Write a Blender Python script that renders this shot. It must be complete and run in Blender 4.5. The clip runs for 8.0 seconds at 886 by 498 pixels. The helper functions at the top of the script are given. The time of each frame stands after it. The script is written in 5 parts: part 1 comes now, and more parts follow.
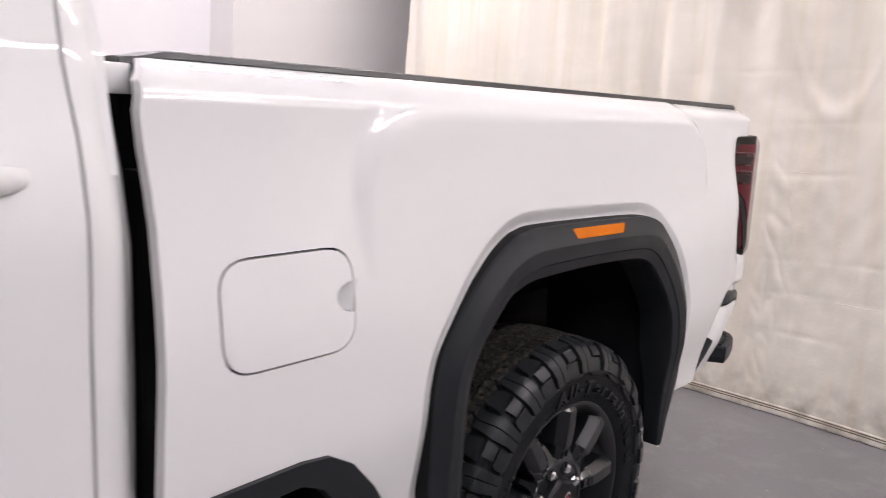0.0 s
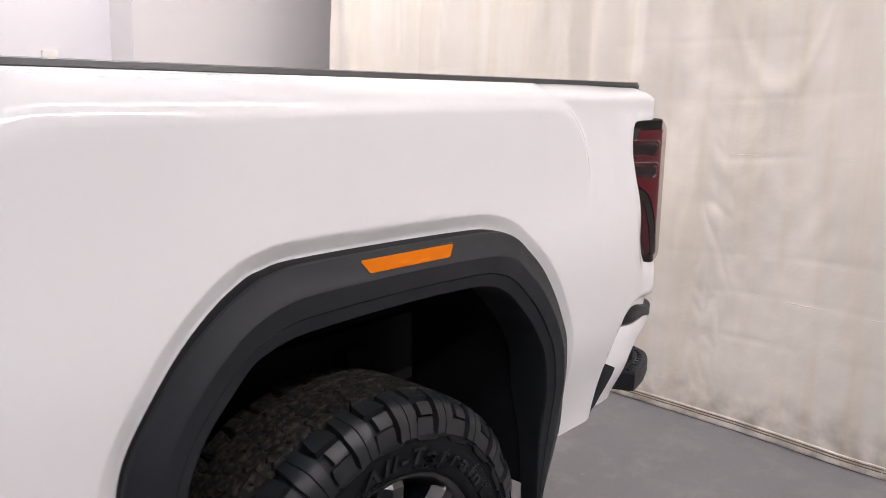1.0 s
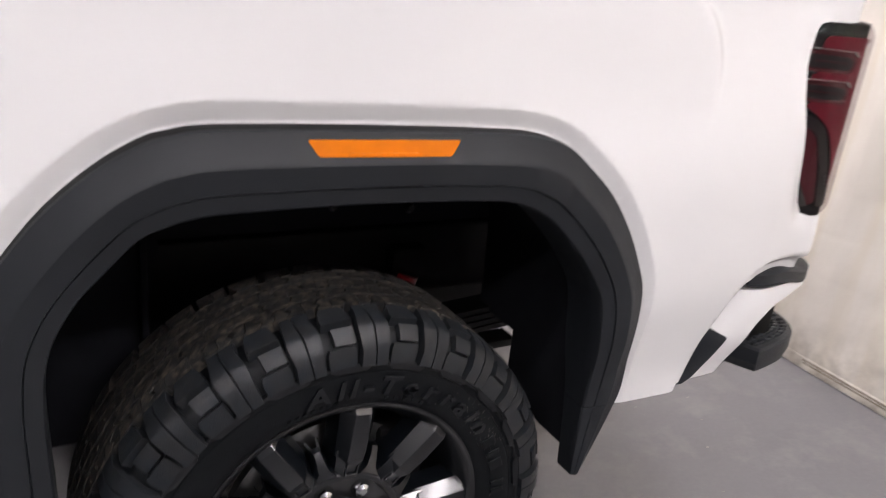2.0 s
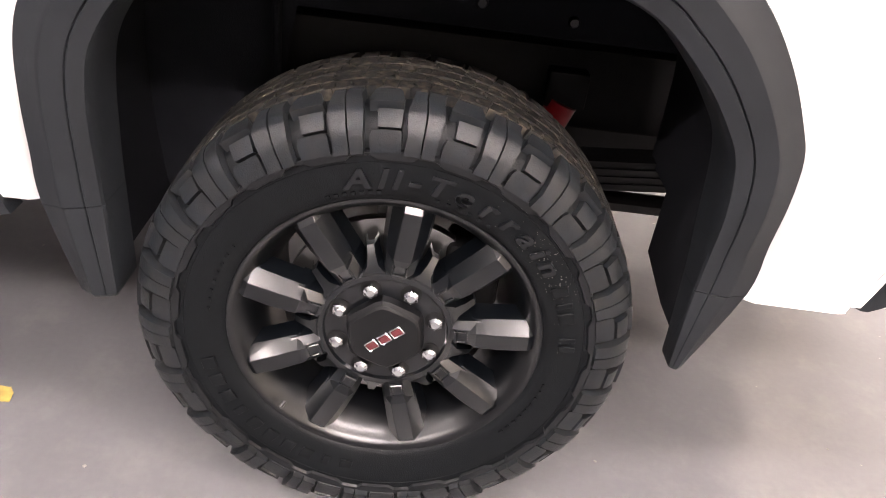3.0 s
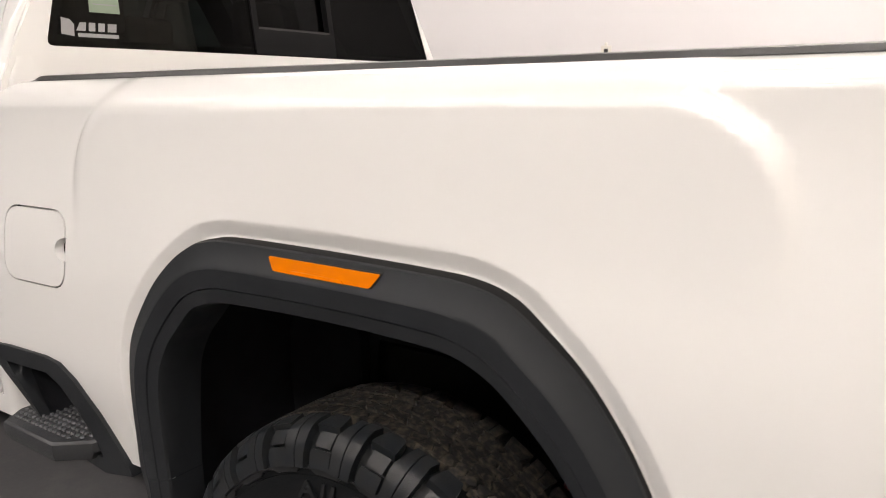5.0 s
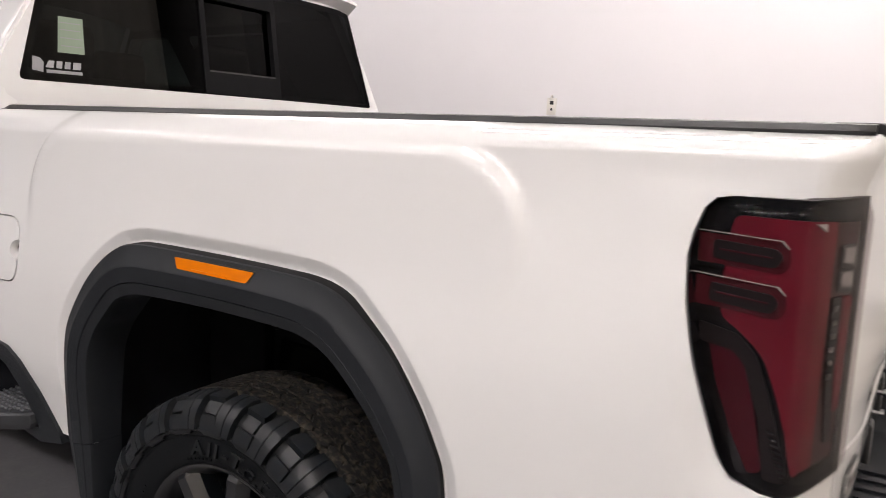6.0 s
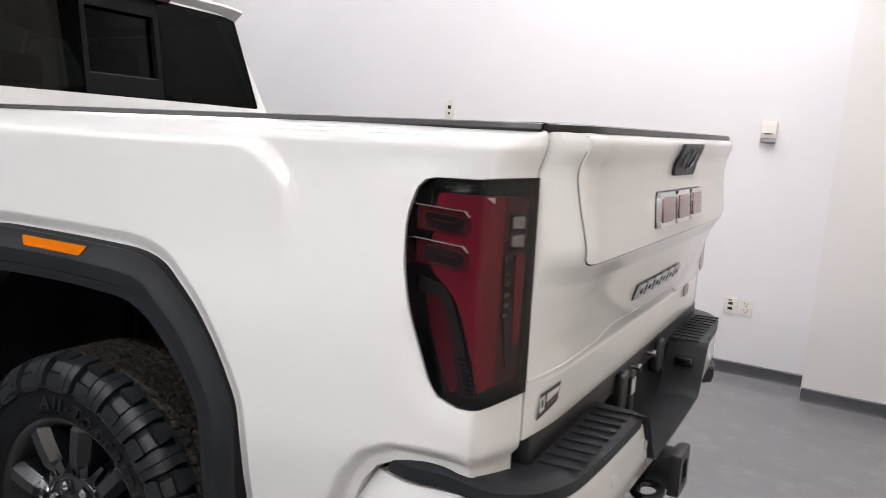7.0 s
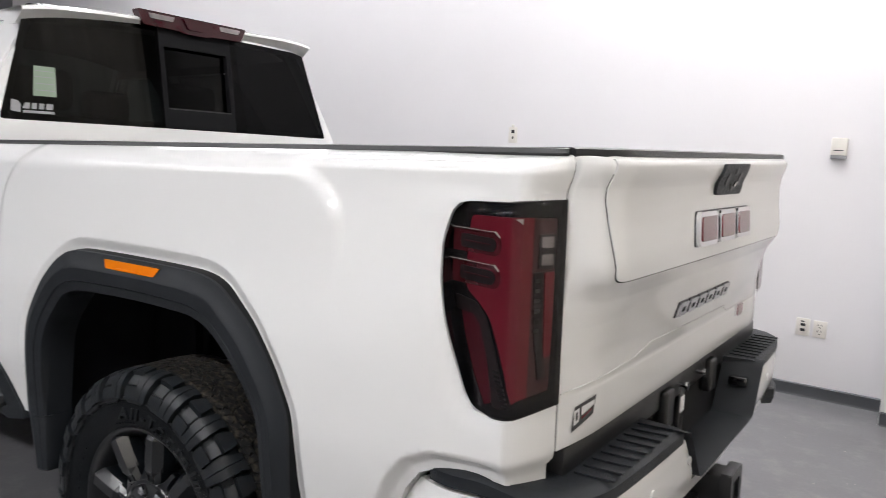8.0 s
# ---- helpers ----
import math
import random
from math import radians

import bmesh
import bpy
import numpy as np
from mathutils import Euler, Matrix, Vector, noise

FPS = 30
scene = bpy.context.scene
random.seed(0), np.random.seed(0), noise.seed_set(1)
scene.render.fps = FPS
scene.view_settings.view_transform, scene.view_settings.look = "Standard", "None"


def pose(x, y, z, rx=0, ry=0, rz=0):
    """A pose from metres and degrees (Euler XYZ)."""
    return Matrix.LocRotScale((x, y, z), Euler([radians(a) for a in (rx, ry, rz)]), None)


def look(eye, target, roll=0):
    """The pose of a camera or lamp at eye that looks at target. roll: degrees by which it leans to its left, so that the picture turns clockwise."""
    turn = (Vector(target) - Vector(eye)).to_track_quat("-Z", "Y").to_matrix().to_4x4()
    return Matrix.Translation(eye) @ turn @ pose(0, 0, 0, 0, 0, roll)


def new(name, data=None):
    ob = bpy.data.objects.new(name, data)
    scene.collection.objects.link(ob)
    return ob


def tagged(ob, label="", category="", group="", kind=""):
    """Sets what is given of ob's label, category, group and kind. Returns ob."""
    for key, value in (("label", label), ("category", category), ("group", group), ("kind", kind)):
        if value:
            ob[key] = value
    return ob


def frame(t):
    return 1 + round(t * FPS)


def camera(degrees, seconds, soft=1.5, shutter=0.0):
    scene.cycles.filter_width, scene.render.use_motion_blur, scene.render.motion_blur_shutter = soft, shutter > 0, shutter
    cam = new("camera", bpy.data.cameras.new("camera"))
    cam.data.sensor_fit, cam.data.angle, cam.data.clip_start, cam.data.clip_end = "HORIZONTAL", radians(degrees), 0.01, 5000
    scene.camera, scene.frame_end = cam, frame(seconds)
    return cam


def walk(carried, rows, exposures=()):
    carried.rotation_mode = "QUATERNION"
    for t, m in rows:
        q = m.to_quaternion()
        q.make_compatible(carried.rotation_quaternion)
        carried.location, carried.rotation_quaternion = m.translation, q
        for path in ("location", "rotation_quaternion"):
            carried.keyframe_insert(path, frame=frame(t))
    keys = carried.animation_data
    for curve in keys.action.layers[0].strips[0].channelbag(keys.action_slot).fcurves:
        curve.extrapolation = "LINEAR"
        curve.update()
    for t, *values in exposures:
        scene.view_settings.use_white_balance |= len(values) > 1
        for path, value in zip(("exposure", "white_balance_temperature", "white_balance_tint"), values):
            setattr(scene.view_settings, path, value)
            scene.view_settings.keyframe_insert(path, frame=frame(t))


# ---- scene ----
cam = camera(60.5, 8.0, soft=0.85, shutter=0.25)
PATH = [
    (0, (-1.616, -0.948, 1.354), (-0.133, 0.357, 1.043), 3.63),
    (0.5, (-1.308, -0.983, 1.363), (0.224, 0.26, 1.036), 2.5),
    (1, (-0.997, -0.958, 1.402), (0.493, 0.327, 1.044), 1.85),
    (1.5, (-0.744, -0.975, 1.385), (0.598, 0.449, 0.97), 3.27),
    (2, (-0.478, -1.007, 1.373), (0.481, 0.619, 0.712), 7.5),
    (2.2, (-0.391, -1.019, 1.298), (0.369, 0.658, 0.516), 8.98),
    (3.3, (0.172, -1.051, 1.251), (0.049, 0.631, 0.176), 7.9),
    (3.5, (0.302, -1.095, 1.262), (-0.002, 0.588, 0.224), 6.0),
    (3.8, (0.41, -1.118, 1.26), (-0.086, 0.575, 0.318), 4.2),
    (4, (0.465, -1.089, 1.263), (-0.167, 0.602, 0.403), 2.6),
    (4.1, (0.513, -1.061, 1.249), (-0.23, 0.637, 0.497), 2.1),
    (4.3, (0.557, -0.991, 1.302), (-0.293, 0.702, 0.658), 1.0),
    (4.4, (0.584, -0.968, 1.329), (-0.31, 0.709, 0.705), 0.6),
    (4.5, (0.611, -0.95, 1.359), (-0.331, 0.712, 0.767), 0.2),
    (4.7, (0.685, -0.911, 1.407), (-0.357, 0.719, 0.9), -0.8),
    (5.8, (1.092, -1.013, 1.457), (0.011, 0.636, 1.127), 3.38),
    (6, (1.19, -1.076, 1.464), (0.139, 0.594, 1.14), 3.71),
    (6.5, (1.365, -1.136, 1.476), (0.38, 0.577, 1.164), 4.3),
    (7, (1.622, -1.167, 1.472), (0.697, 0.58, 1.169), 4.4),
    (7.5, (1.747, -1.186, 1.476), (0.8, 0.553, 1.195), 4.0),
    (8, (1.732, -1.207, 1.482), (0.632, 0.444, 1.228), 3.07),
]
EXPOSURES = [(0.0, -0.03, 6450, 22), (1.0, -0.08, 6450, 21), (1.5, 0.0, 6450, 20.5), (2.0, 0.17, 6450, 20), (3.3, 1.75, 7200, 23.5), (3.5, 1.75, 7250, 23.5), (4.0, 1.5, 7400, 21), (4.5, 0.42, 7350, 14), (4.7, 0.25, 7250, 14.5), (5.8, -0.05, 6750, 18), (6.5, -0.08, 6650, 18), (7.2, 0.0, 6280, 13), (8.0, 0.0, 6260, 12.7)]
walk(cam, [(t, look(e, g, r)) for t, e, g, r in PATH], EXPOSURES)

# world: an enclosed showroom, only a faint ambient behind the walls
world = bpy.data.worlds.new("world")
scene.world = world
world.use_nodes = True
world.node_tree.nodes["Background"].inputs[0].default_value = (0.8, 0.85, 0.9, 1)
world.node_tree.nodes["Background"].inputs[1].default_value = 0.05

CEILING_Z = 4.4
LAMP_GLOW = 33.0


# ------------------------------------------------------------------ materials
def material(name, color, rough=0.5, metal=0.0, coat=0.0, coat_rough=0.03, var=0.0, var_scale=6.0, grain=0.0, grain_scale=400.0, bump=0.0,
             bump_scale=300.0, color2=None, emit=0.0, spec=0.5, rough_var=0.0):
    """Principled material with a broad stain, a fine grain and a fine relief, in object metres."""
    m = bpy.data.materials.new(name)
    m.use_nodes = True
    nt = m.node_tree
    b = nt.nodes["Principled BSDF"]
    b.inputs["Base Color"].default_value = (*color, 1)
    b.inputs["Roughness"].default_value = rough
    b.inputs["Metallic"].default_value = metal
    b.inputs["Coat Weight"].default_value = coat
    b.inputs["Coat Roughness"].default_value = coat_rough
    b.inputs["Specular IOR Level"].default_value = spec
    if emit:
        b.inputs["Emission Color"].default_value = (*color, 1)
        b.inputs["Emission Strength"].default_value = emit
    tc = nt.nodes.new("ShaderNodeTexCoord")
    if var or grain:
        big = nt.nodes.new("ShaderNodeTexNoise")
        big.inputs["Scale"].default_value = var_scale
        big.inputs["Detail"].default_value = 5
        fine = nt.nodes.new("ShaderNodeTexNoise")
        fine.inputs["Scale"].default_value = grain_scale
        fine.inputs["Detail"].default_value = 3
        for n in (big, fine):
            nt.links.new(tc.outputs["Object"], n.inputs["Vector"])
        ramp = nt.nodes.new("ShaderNodeMapRange")
        ramp.inputs[1].default_value, ramp.inputs[2].default_value = 0.3, 0.7
        nt.links.new(big.outputs["Fac"], ramp.inputs[0])
        mix = nt.nodes.new("ShaderNodeMix")
        mix.data_type = "RGBA"
        c2 = color2 or tuple(c * (1 - var) for c in color)
        mix.inputs[6].default_value = (*color, 1)
        mix.inputs[7].default_value = (*c2, 1)
        nt.links.new(ramp.outputs[0], mix.inputs[0])
        mix2 = nt.nodes.new("ShaderNodeMix")
        mix2.data_type, mix2.blend_type = "RGBA", "MULTIPLY"
        mix2.inputs[0].default_value = grain
        nt.links.new(mix.outputs[2], mix2.inputs[6])
        nt.links.new(fine.outputs["Fac"], mix2.inputs[7])
        nt.links.new(mix2.outputs[2], b.inputs["Base Color"])
        if rough_var:
            rr = nt.nodes.new("ShaderNodeMapRange")
            rr.inputs[3].default_value, rr.inputs[4].default_value = rough - rough_var, rough + rough_var
            nt.links.new(big.outputs["Fac"], rr.inputs[0])
            nt.links.new(rr.outputs[0], b.inputs["Roughness"])
    if bump:
        bn = nt.nodes.new("ShaderNodeTexNoise")
        bn.inputs["Scale"].default_value = bump_scale
        bn.inputs["Detail"].default_value = 2
        nt.links.new(tc.outputs["Object"], bn.inputs["Vector"])
        bm_ = nt.nodes.new("ShaderNodeBump")
        bm_.inputs["Strength"].default_value = bump
        bm_.inputs["Distance"].default_value = 0.002
        nt.links.new(bn.outputs["Fac"], bm_.inputs["Height"])
        nt.links.new(bm_.outputs[0], b.inputs["Normal"])
    return m


PAINT = material("white_paint", (0.74, 0.74, 0.735), 0.45, coat=1.0, coat_rough=0.015, var=0.015, var_scale=3, bump=0.008, bump_scale=120, spec=0.1)
PLASTIC = material("textured_black_plastic", (0.0185, 0.0217, 0.0262), 0.46, var=0.25, var_scale=8, grain=0.35, grain_scale=900, bump=0.25, bump_scale=1400, rough_var=0.06, spec=0.33)
TRIM = material("smooth_black_plastic", (0.012, 0.012, 0.013), 0.35, var=0.2, var_scale=10, bump=0.1, bump_scale=900)
GLOSS = material("gloss_black", (0.006, 0.006, 0.007), 0.12, coat=1.0, var=0.2, var_scale=12)
WHEEL = material("gloss_black_alloy", (0.0030, 0.0042, 0.0058), 0.28, coat=0.8, coat_rough=0.12, spec=0.36, var=0.15, var_scale=14)
BARREL_BLACK = material("satin_black_alloy", (0.0035, 0.0042, 0.0054), 0.28, var=0.2, var_scale=14, spec=0.5, coat=0.3, coat_rough=0.2)
LAMP_BLACK = material("black_lamp_housing", (0.005, 0.005, 0.006), 0.22, var=0.2, var_scale=12, spec=0.25)
CAP = material("satin_black_plastic", (0.0055, 0.006, 0.007), 0.42, var=0.2, var_scale=20, bump=0.05, bump_scale=900, spec=0.3)
DARK = material("black_underbody", (0.0025, 0.0025, 0.003), 0.6, var=0.4, var_scale=9, grain=0.4, bump=0.2, spec=0.25)
# step tread lighter than the other black plastic, its studs lighter still
TREADPLATE = material("grey_black_plastic", (0.040, 0.043, 0.048), 0.5, var=0.3, var_scale=20, bump=0.2, bump_scale=900)
STUD = material("light_grey_plastic", (0.085, 0.090, 0.098), 0.4, var=0.3, var_scale=30)
LINER = material("black_felt_liner", (0.017, 0.0185, 0.0235), 0.9, var=0.3, var_scale=12, grain=0.5, bump=0.4, bump_scale=600, spec=0.15)
CHROME = material("chrome", (0.75, 0.76, 0.78), 0.07, metal=1.0, var=0.05, var_scale=20)
NAME_CHROME = material("dark_chrome", (0.52, 0.53, 0.55), 0.16, metal=1.0, var=0.1, var_scale=20)
FRAME = material("matt_black_frame", (0.008, 0.008, 0.009), 0.85, var=0.2, var_scale=10, spec=0.12)
STEEL = material("bare_steel", (0.45, 0.45, 0.44), 0.35, metal=1.0, var=0.3, var_scale=30)
RED = material("red_lens", (0.150, 0.009, 0.021), 0.35, spec=0.3, var=0.12, var_scale=18, bump=0.06, bump_scale=300)
RED_REAR = material("muted_red_lens", (0.150, 0.016, 0.022), 0.35, spec=0.3, var=0.12, var_scale=18, bump=0.06, bump_scale=300)
RED_LOW = material("dim_red_lens", (0.068, 0.006, 0.013), 0.35, spec=0.3, var=0.15, var_scale=18, bump=0.06, bump_scale=300)
BAR_LENS = material("tinted_bar_lens", (0.085, 0.012, 0.018), 0.22, coat=0.6, var=0.12, var_scale=18)
RED_DARK = material("smoked_red_lens", (0.036, 0.002, 0.006), 0.12, spec=0.45, var=0.2, var_scale=18, bump=0.1, bump_scale=500)
SMOKE = material("smoked_lens", (0.017, 0.014, 0.015), 0.3, spec=0.3, var=0.2, var_scale=12)
SMOKE_GREY = material("grey_smoked_lens", (0.050, 0.018, 0.019), 0.3, spec=0.3, var=0.15, var_scale=25)
SMOKED_CLEAR = material("dull_clear_lens", (0.24, 0.225, 0.22), 0.15, coat=1.0, var=0.3, var_scale=30)
CLEAR_LENS = material("clear_lens", (0.55, 0.53, 0.50), 0.2, coat=1.0, var=0.1, var_scale=50)
AMBER = material("amber_reflector", (0.66, 0.165, 0.0005), 0.35, spec=0.08, coat=0.06, var=0.1, var_scale=40, bump=0.3, bump_scale=700)
SHOCK = material("red_painted_metal", (0.42, 0.012, 0.018), 0.3, coat=0.6, var=0.2, var_scale=20)
EMBLEM_RED = material("red_enamel", (0.15, 0.03, 0.035), 0.25, coat=0.6, var=0.1, var_scale=60)
WHITE_PRINT = material("white_print", (0.72, 0.72, 0.72), 0.5, var=0.05, var_scale=40)
PAPER = material("pale_green_paper", (0.26, 0.33, 0.25), 0.8, var=0.06, var_scale=20)
GREY_PRINT = material("grey_print", (0.30, 0.30, 0.31), 0.5, var=0.05, var_scale=40)
WALL = material("white_wall_paint", (0.745, 0.73, 0.745), 0.55, var=0.03, var_scale=1.2, grain=0.03, grain_scale=200, bump=0.12, bump_scale=220)
WALL_GREY = material("pale_grey_wall_paint", (0.72, 0.70, 0.692), 0.55, var=0.03, var_scale=1.2, grain=0.03, grain_scale=200, bump=0.12, bump_scale=220)
WALL_DARK = material("dark_grey_wall_paint", (0.10, 0.10, 0.105), 0.6, var=0.06, var_scale=1.2, bump=0.1, bump_scale=220)
CEIL = material("grey_ceiling_paint", (0.28, 0.28, 0.285), 0.8, var=0.04, var_scale=1.0)
BASE = material("dark_grey_vinyl", (0.065, 0.068, 0.075), 0.4, var=0.15, var_scale=4, bump=0.05)
PLATE = material("ivory_switch_plastic", (0.72, 0.69, 0.64), 0.35, var=0.04, var_scale=30)
LAMP = material("led_diffuser", (1.0, 0.985, 0.96), 0.5, emit=LAMP_GLOW * 0.78)
# east lamps made stronger, to brighten tailgate and curtain
LAMP_EAST = material("east_led_diffuser", (1.0, 0.985, 0.96), 0.5, emit=LAMP_GLOW * 1.57)
STITCH = material("tan_thread", (0.30, 0.24, 0.17), 0.9, var=0.4, var_scale=40)
SEAT = material("black_seat_fabric", (0.011, 0.011, 0.012), 0.8, var=0.2, var_scale=20, bump=0.2)
GRIT = material("pale_grit", (0.42, 0.40, 0.36), 0.8, var=0.7, var_scale=3)
LEAF = material("dry_yellow_leaf", (0.55, 0.40, 0.10), 0.7, var=0.3, var_scale=60)


def floor_material():
    m = material("grey_epoxy_floor", (0.205, 0.203, 0.211), 0.20, var=0.22, var_scale=0.9, grain=0.12, grain_scale=60, bump=0.05, bump_scale=90, rough_var=0.10)
    nt = m.node_tree
    b = nt.nodes["Principled BSDF"]
    src = b.inputs["Base Color"].links[0].from_socket
    tc = nt.nodes.new("ShaderNodeTexCoord")
    dust = nt.nodes.new("ShaderNodeTexNoise")
    dust.inputs["Scale"].default_value, dust.inputs["Detail"].default_value, dust.inputs["Roughness"].default_value = 5.0, 8, 0.7
    nt.links.new(tc.outputs["Object"], dust.inputs["Vector"])
    r = nt.nodes.new("ShaderNodeMapRange")
    r.inputs[1].default_value, r.inputs[2].default_value, r.inputs[4].default_value = 0.5, 0.8, 0.28
    nt.links.new(dust.outputs["Fac"], r.inputs[0])
    mix = nt.nodes.new("ShaderNodeMix")
    mix.data_type = "RGBA"
    mix.inputs[7].default_value = (0.33, 0.32, 0.30, 1)
    nt.links.new(r.outputs[0], mix.inputs[0])
    nt.links.new(src, mix.inputs[6])
    nt.links.new(mix.outputs[2], b.inputs["Base Color"])
    return m


def rubber_material(name, dusty):
    """Black rubber; the tread carries tan dust in patches."""
    m = material(name, (0.026, 0.027, 0.0275) if dusty else (0.0040, 0.0056, 0.0072), 0.52, var=0.25, var_scale=30, spec=0.22, grain=0.3, grain_scale=500, bump=0.3, bump_scale=500)
    if not dusty:
        return m
    nt = m.node_tree
    b = nt.nodes["Principled BSDF"]
    src = b.inputs["Base Color"].links[0].from_socket
    tc = nt.nodes.new("ShaderNodeTexCoord")
    n = nt.nodes.new("ShaderNodeTexNoise")
    n.inputs["Scale"].default_value, n.inputs["Detail"].default_value = 75, 6
    nt.links.new(tc.outputs["Object"], n.inputs["Vector"])
    r = nt.nodes.new("ShaderNodeMapRange")
    r.inputs[1].default_value, r.inputs[2].default_value, r.inputs[4].default_value = 0.46, 0.68, 0.55
    nt.links.new(n.outputs["Fac"], r.inputs[0])
    mix = nt.nodes.new("ShaderNodeMix")
    mix.data_type = "RGBA"
    mix.inputs[7].default_value = (0.138, 0.114, 0.086, 1)
    nt.links.new(r.outputs[0], mix.inputs[0])
    nt.links.new(src, mix.inputs[6])
    nt.links.new(mix.outputs[2], b.inputs["Base Color"])
    return m


def canvas_material():
    """Unbleached canvas: weave, creases, and grime along the hem."""
    m = material("unbleached_canvas", (0.90, 0.85, 0.76), 0.85, var=0.09, var_scale=2.0, grain=0.08, grain_scale=700, bump=0.5, bump_scale=28)
    nt = m.node_tree
    b = nt.nodes["Principled BSDF"]
    src = b.inputs["Base Color"].links[0].from_socket
    tc = nt.nodes.new("ShaderNodeTexCoord")
    sep = nt.nodes.new("ShaderNodeSeparateXYZ")
    nt.links.new(tc.outputs["Object"], sep.inputs[0])
    n = nt.nodes.new("ShaderNodeTexNoise")
    n.inputs["Scale"].default_value, n.inputs["Detail"].default_value = 9, 7
    nt.links.new(tc.outputs["Object"], n.inputs["Vector"])
    h = nt.nodes.new("ShaderNodeMapRange")
    h.inputs[1].default_value, h.inputs[2].default_value, h.inputs[3].default_value, h.inputs[4].default_value = 0.0, 0.26, 1.0, 0.0
    nt.links.new(sep.outputs[2], h.inputs[0])
    mul = nt.nodes.new("ShaderNodeMath")
    mul.operation = "MULTIPLY"
    r = nt.nodes.new("ShaderNodeMapRange")
    r.inputs[1].default_value, r.inputs[2].default_value = 0.36, 0.72
    nt.links.new(n.outputs["Fac"], r.inputs[0])
    nt.links.new(r.outputs[0], mul.inputs[0])
    nt.links.new(h.outputs[0], mul.inputs[1])
    mix = nt.nodes.new("ShaderNodeMix")
    mix.data_type = "RGBA"
    mix.inputs[7].default_value = (0.22, 0.18, 0.13, 1)
    # faint yellow streaks down the cloth
    place = nt.nodes.new("ShaderNodeMapping")
    place.inputs["Scale"].default_value = (1.0, 7.0, 0.45)
    nt.links.new(tc.outputs["Object"], place.inputs["Vector"])
    streak = nt.nodes.new("ShaderNodeTexNoise")
    streak.inputs["Scale"].default_value, streak.inputs["Detail"].default_value = 1.6, 6
    nt.links.new(place.outputs[0], streak.inputs["Vector"])
    part_of = nt.nodes.new("ShaderNodeMapRange")
    part_of.inputs[1].default_value, part_of.inputs[2].default_value, part_of.inputs[4].default_value = 0.46, 0.72, 0.5
    nt.links.new(streak.outputs["Fac"], part_of.inputs[0])
    aged = nt.nodes.new("ShaderNodeMix")
    aged.data_type = "RGBA"
    aged.inputs[7].default_value = (0.74, 0.65, 0.49, 1)
    nt.links.new(part_of.outputs[0], aged.inputs[0])
    nt.links.new(src, aged.inputs[6])
    nt.links.new(mul.outputs[0], mix.inputs[0])
    nt.links.new(aged.outputs[2], mix.inputs[6])
    nt.links.new(mix.outputs[2], b.inputs["Base Color"])
    return m


def tinted_glass(name, tint, gloss_rough=0.01, share=0.055):
    m = bpy.data.materials.new(name)
    m.use_nodes = True
    nt = m.node_tree
    nt.nodes.remove(nt.nodes["Principled BSDF"])
    out = nt.nodes["Material Output"]
    tr = nt.nodes.new("ShaderNodeBsdfTransparent")
    tr.inputs[0].default_value = (*tint, 1)
    gl = nt.nodes.new("ShaderNodeBsdfGlossy")
    gl.inputs["Roughness"].default_value = gloss_rough
    mix = nt.nodes.new("ShaderNodeMixShader")
    mix.inputs[0].default_value = share
    nt.links.new(tr.outputs[0], mix.inputs[1])
    nt.links.new(gl.outputs[0], mix.inputs[2])
    nt.links.new(mix.outputs[0], out.inputs[0])
    return m


FLOOR = floor_material()
SIDEWALL = rubber_material("black_sidewall_rubber", False)
SHOULDER = material("worn_shoulder_rubber", (0.0140, 0.0178, 0.0222), 0.36, var=0.3, var_scale=40, color2=(0.022, 0.0228, 0.0235), grain=0.3, grain_scale=500, bump=0.25, bump_scale=400, spec=0.30)
# a lighter copy of the sidewall rubber, for the highlights on raised edges
LETTERING = material("raised_letter_rubber", (0.0070, 0.0082, 0.0098), 0.30, var=0.2, var_scale=40, bump=0.1, bump_scale=400, spec=0.42)
TREAD = rubber_material("dusty_tread_rubber", True)
CANVAS = canvas_material()
PRIVACY = tinted_glass("privacy_glass", (0.014, 0.0165, 0.017), 0.01, 0.011)
LENS = tinted_glass("clear_lamp_cover", (0.80, 0.77, 0.77), 0.01, 0.017)
GREEN_GLASS = tinted_glass("green_glass", (0.62, 0.74, 0.66))


# ------------------------------------------------------------------ mesh helpers
def finish(name, bm, mat, smooth=False, recalc=True):
    if recalc:
        bmesh.ops.recalc_face_normals(bm, faces=bm.faces)
    me = bpy.data.meshes.new(name)
    bm.to_mesh(me)
    bm.free()
    me.materials.append(mat)
    if smooth:
        me.shade_smooth()
        me.set_sharp_from_angle(angle=radians(smooth if smooth is not True else 40))
    return me


def part(name, bm, mat, parent, label="", smooth=True):
    if parent.parent and parent.parent.parent:      # thing, part and sub-part, no deeper
        parent = parent.parent
    ob = new(name, finish(name, bm, mat, smooth))
    ob.parent = parent
    return tagged(ob, label) if label else ob


def thing(name, bm, mat, label, category, kind="", group="", smooth=False):
    return tagged(new(name, finish(name, bm, mat, smooth)), label, category, group, kind)


def empty(name, label, category, group=""):
    return tagged(new(name), label, category, group)


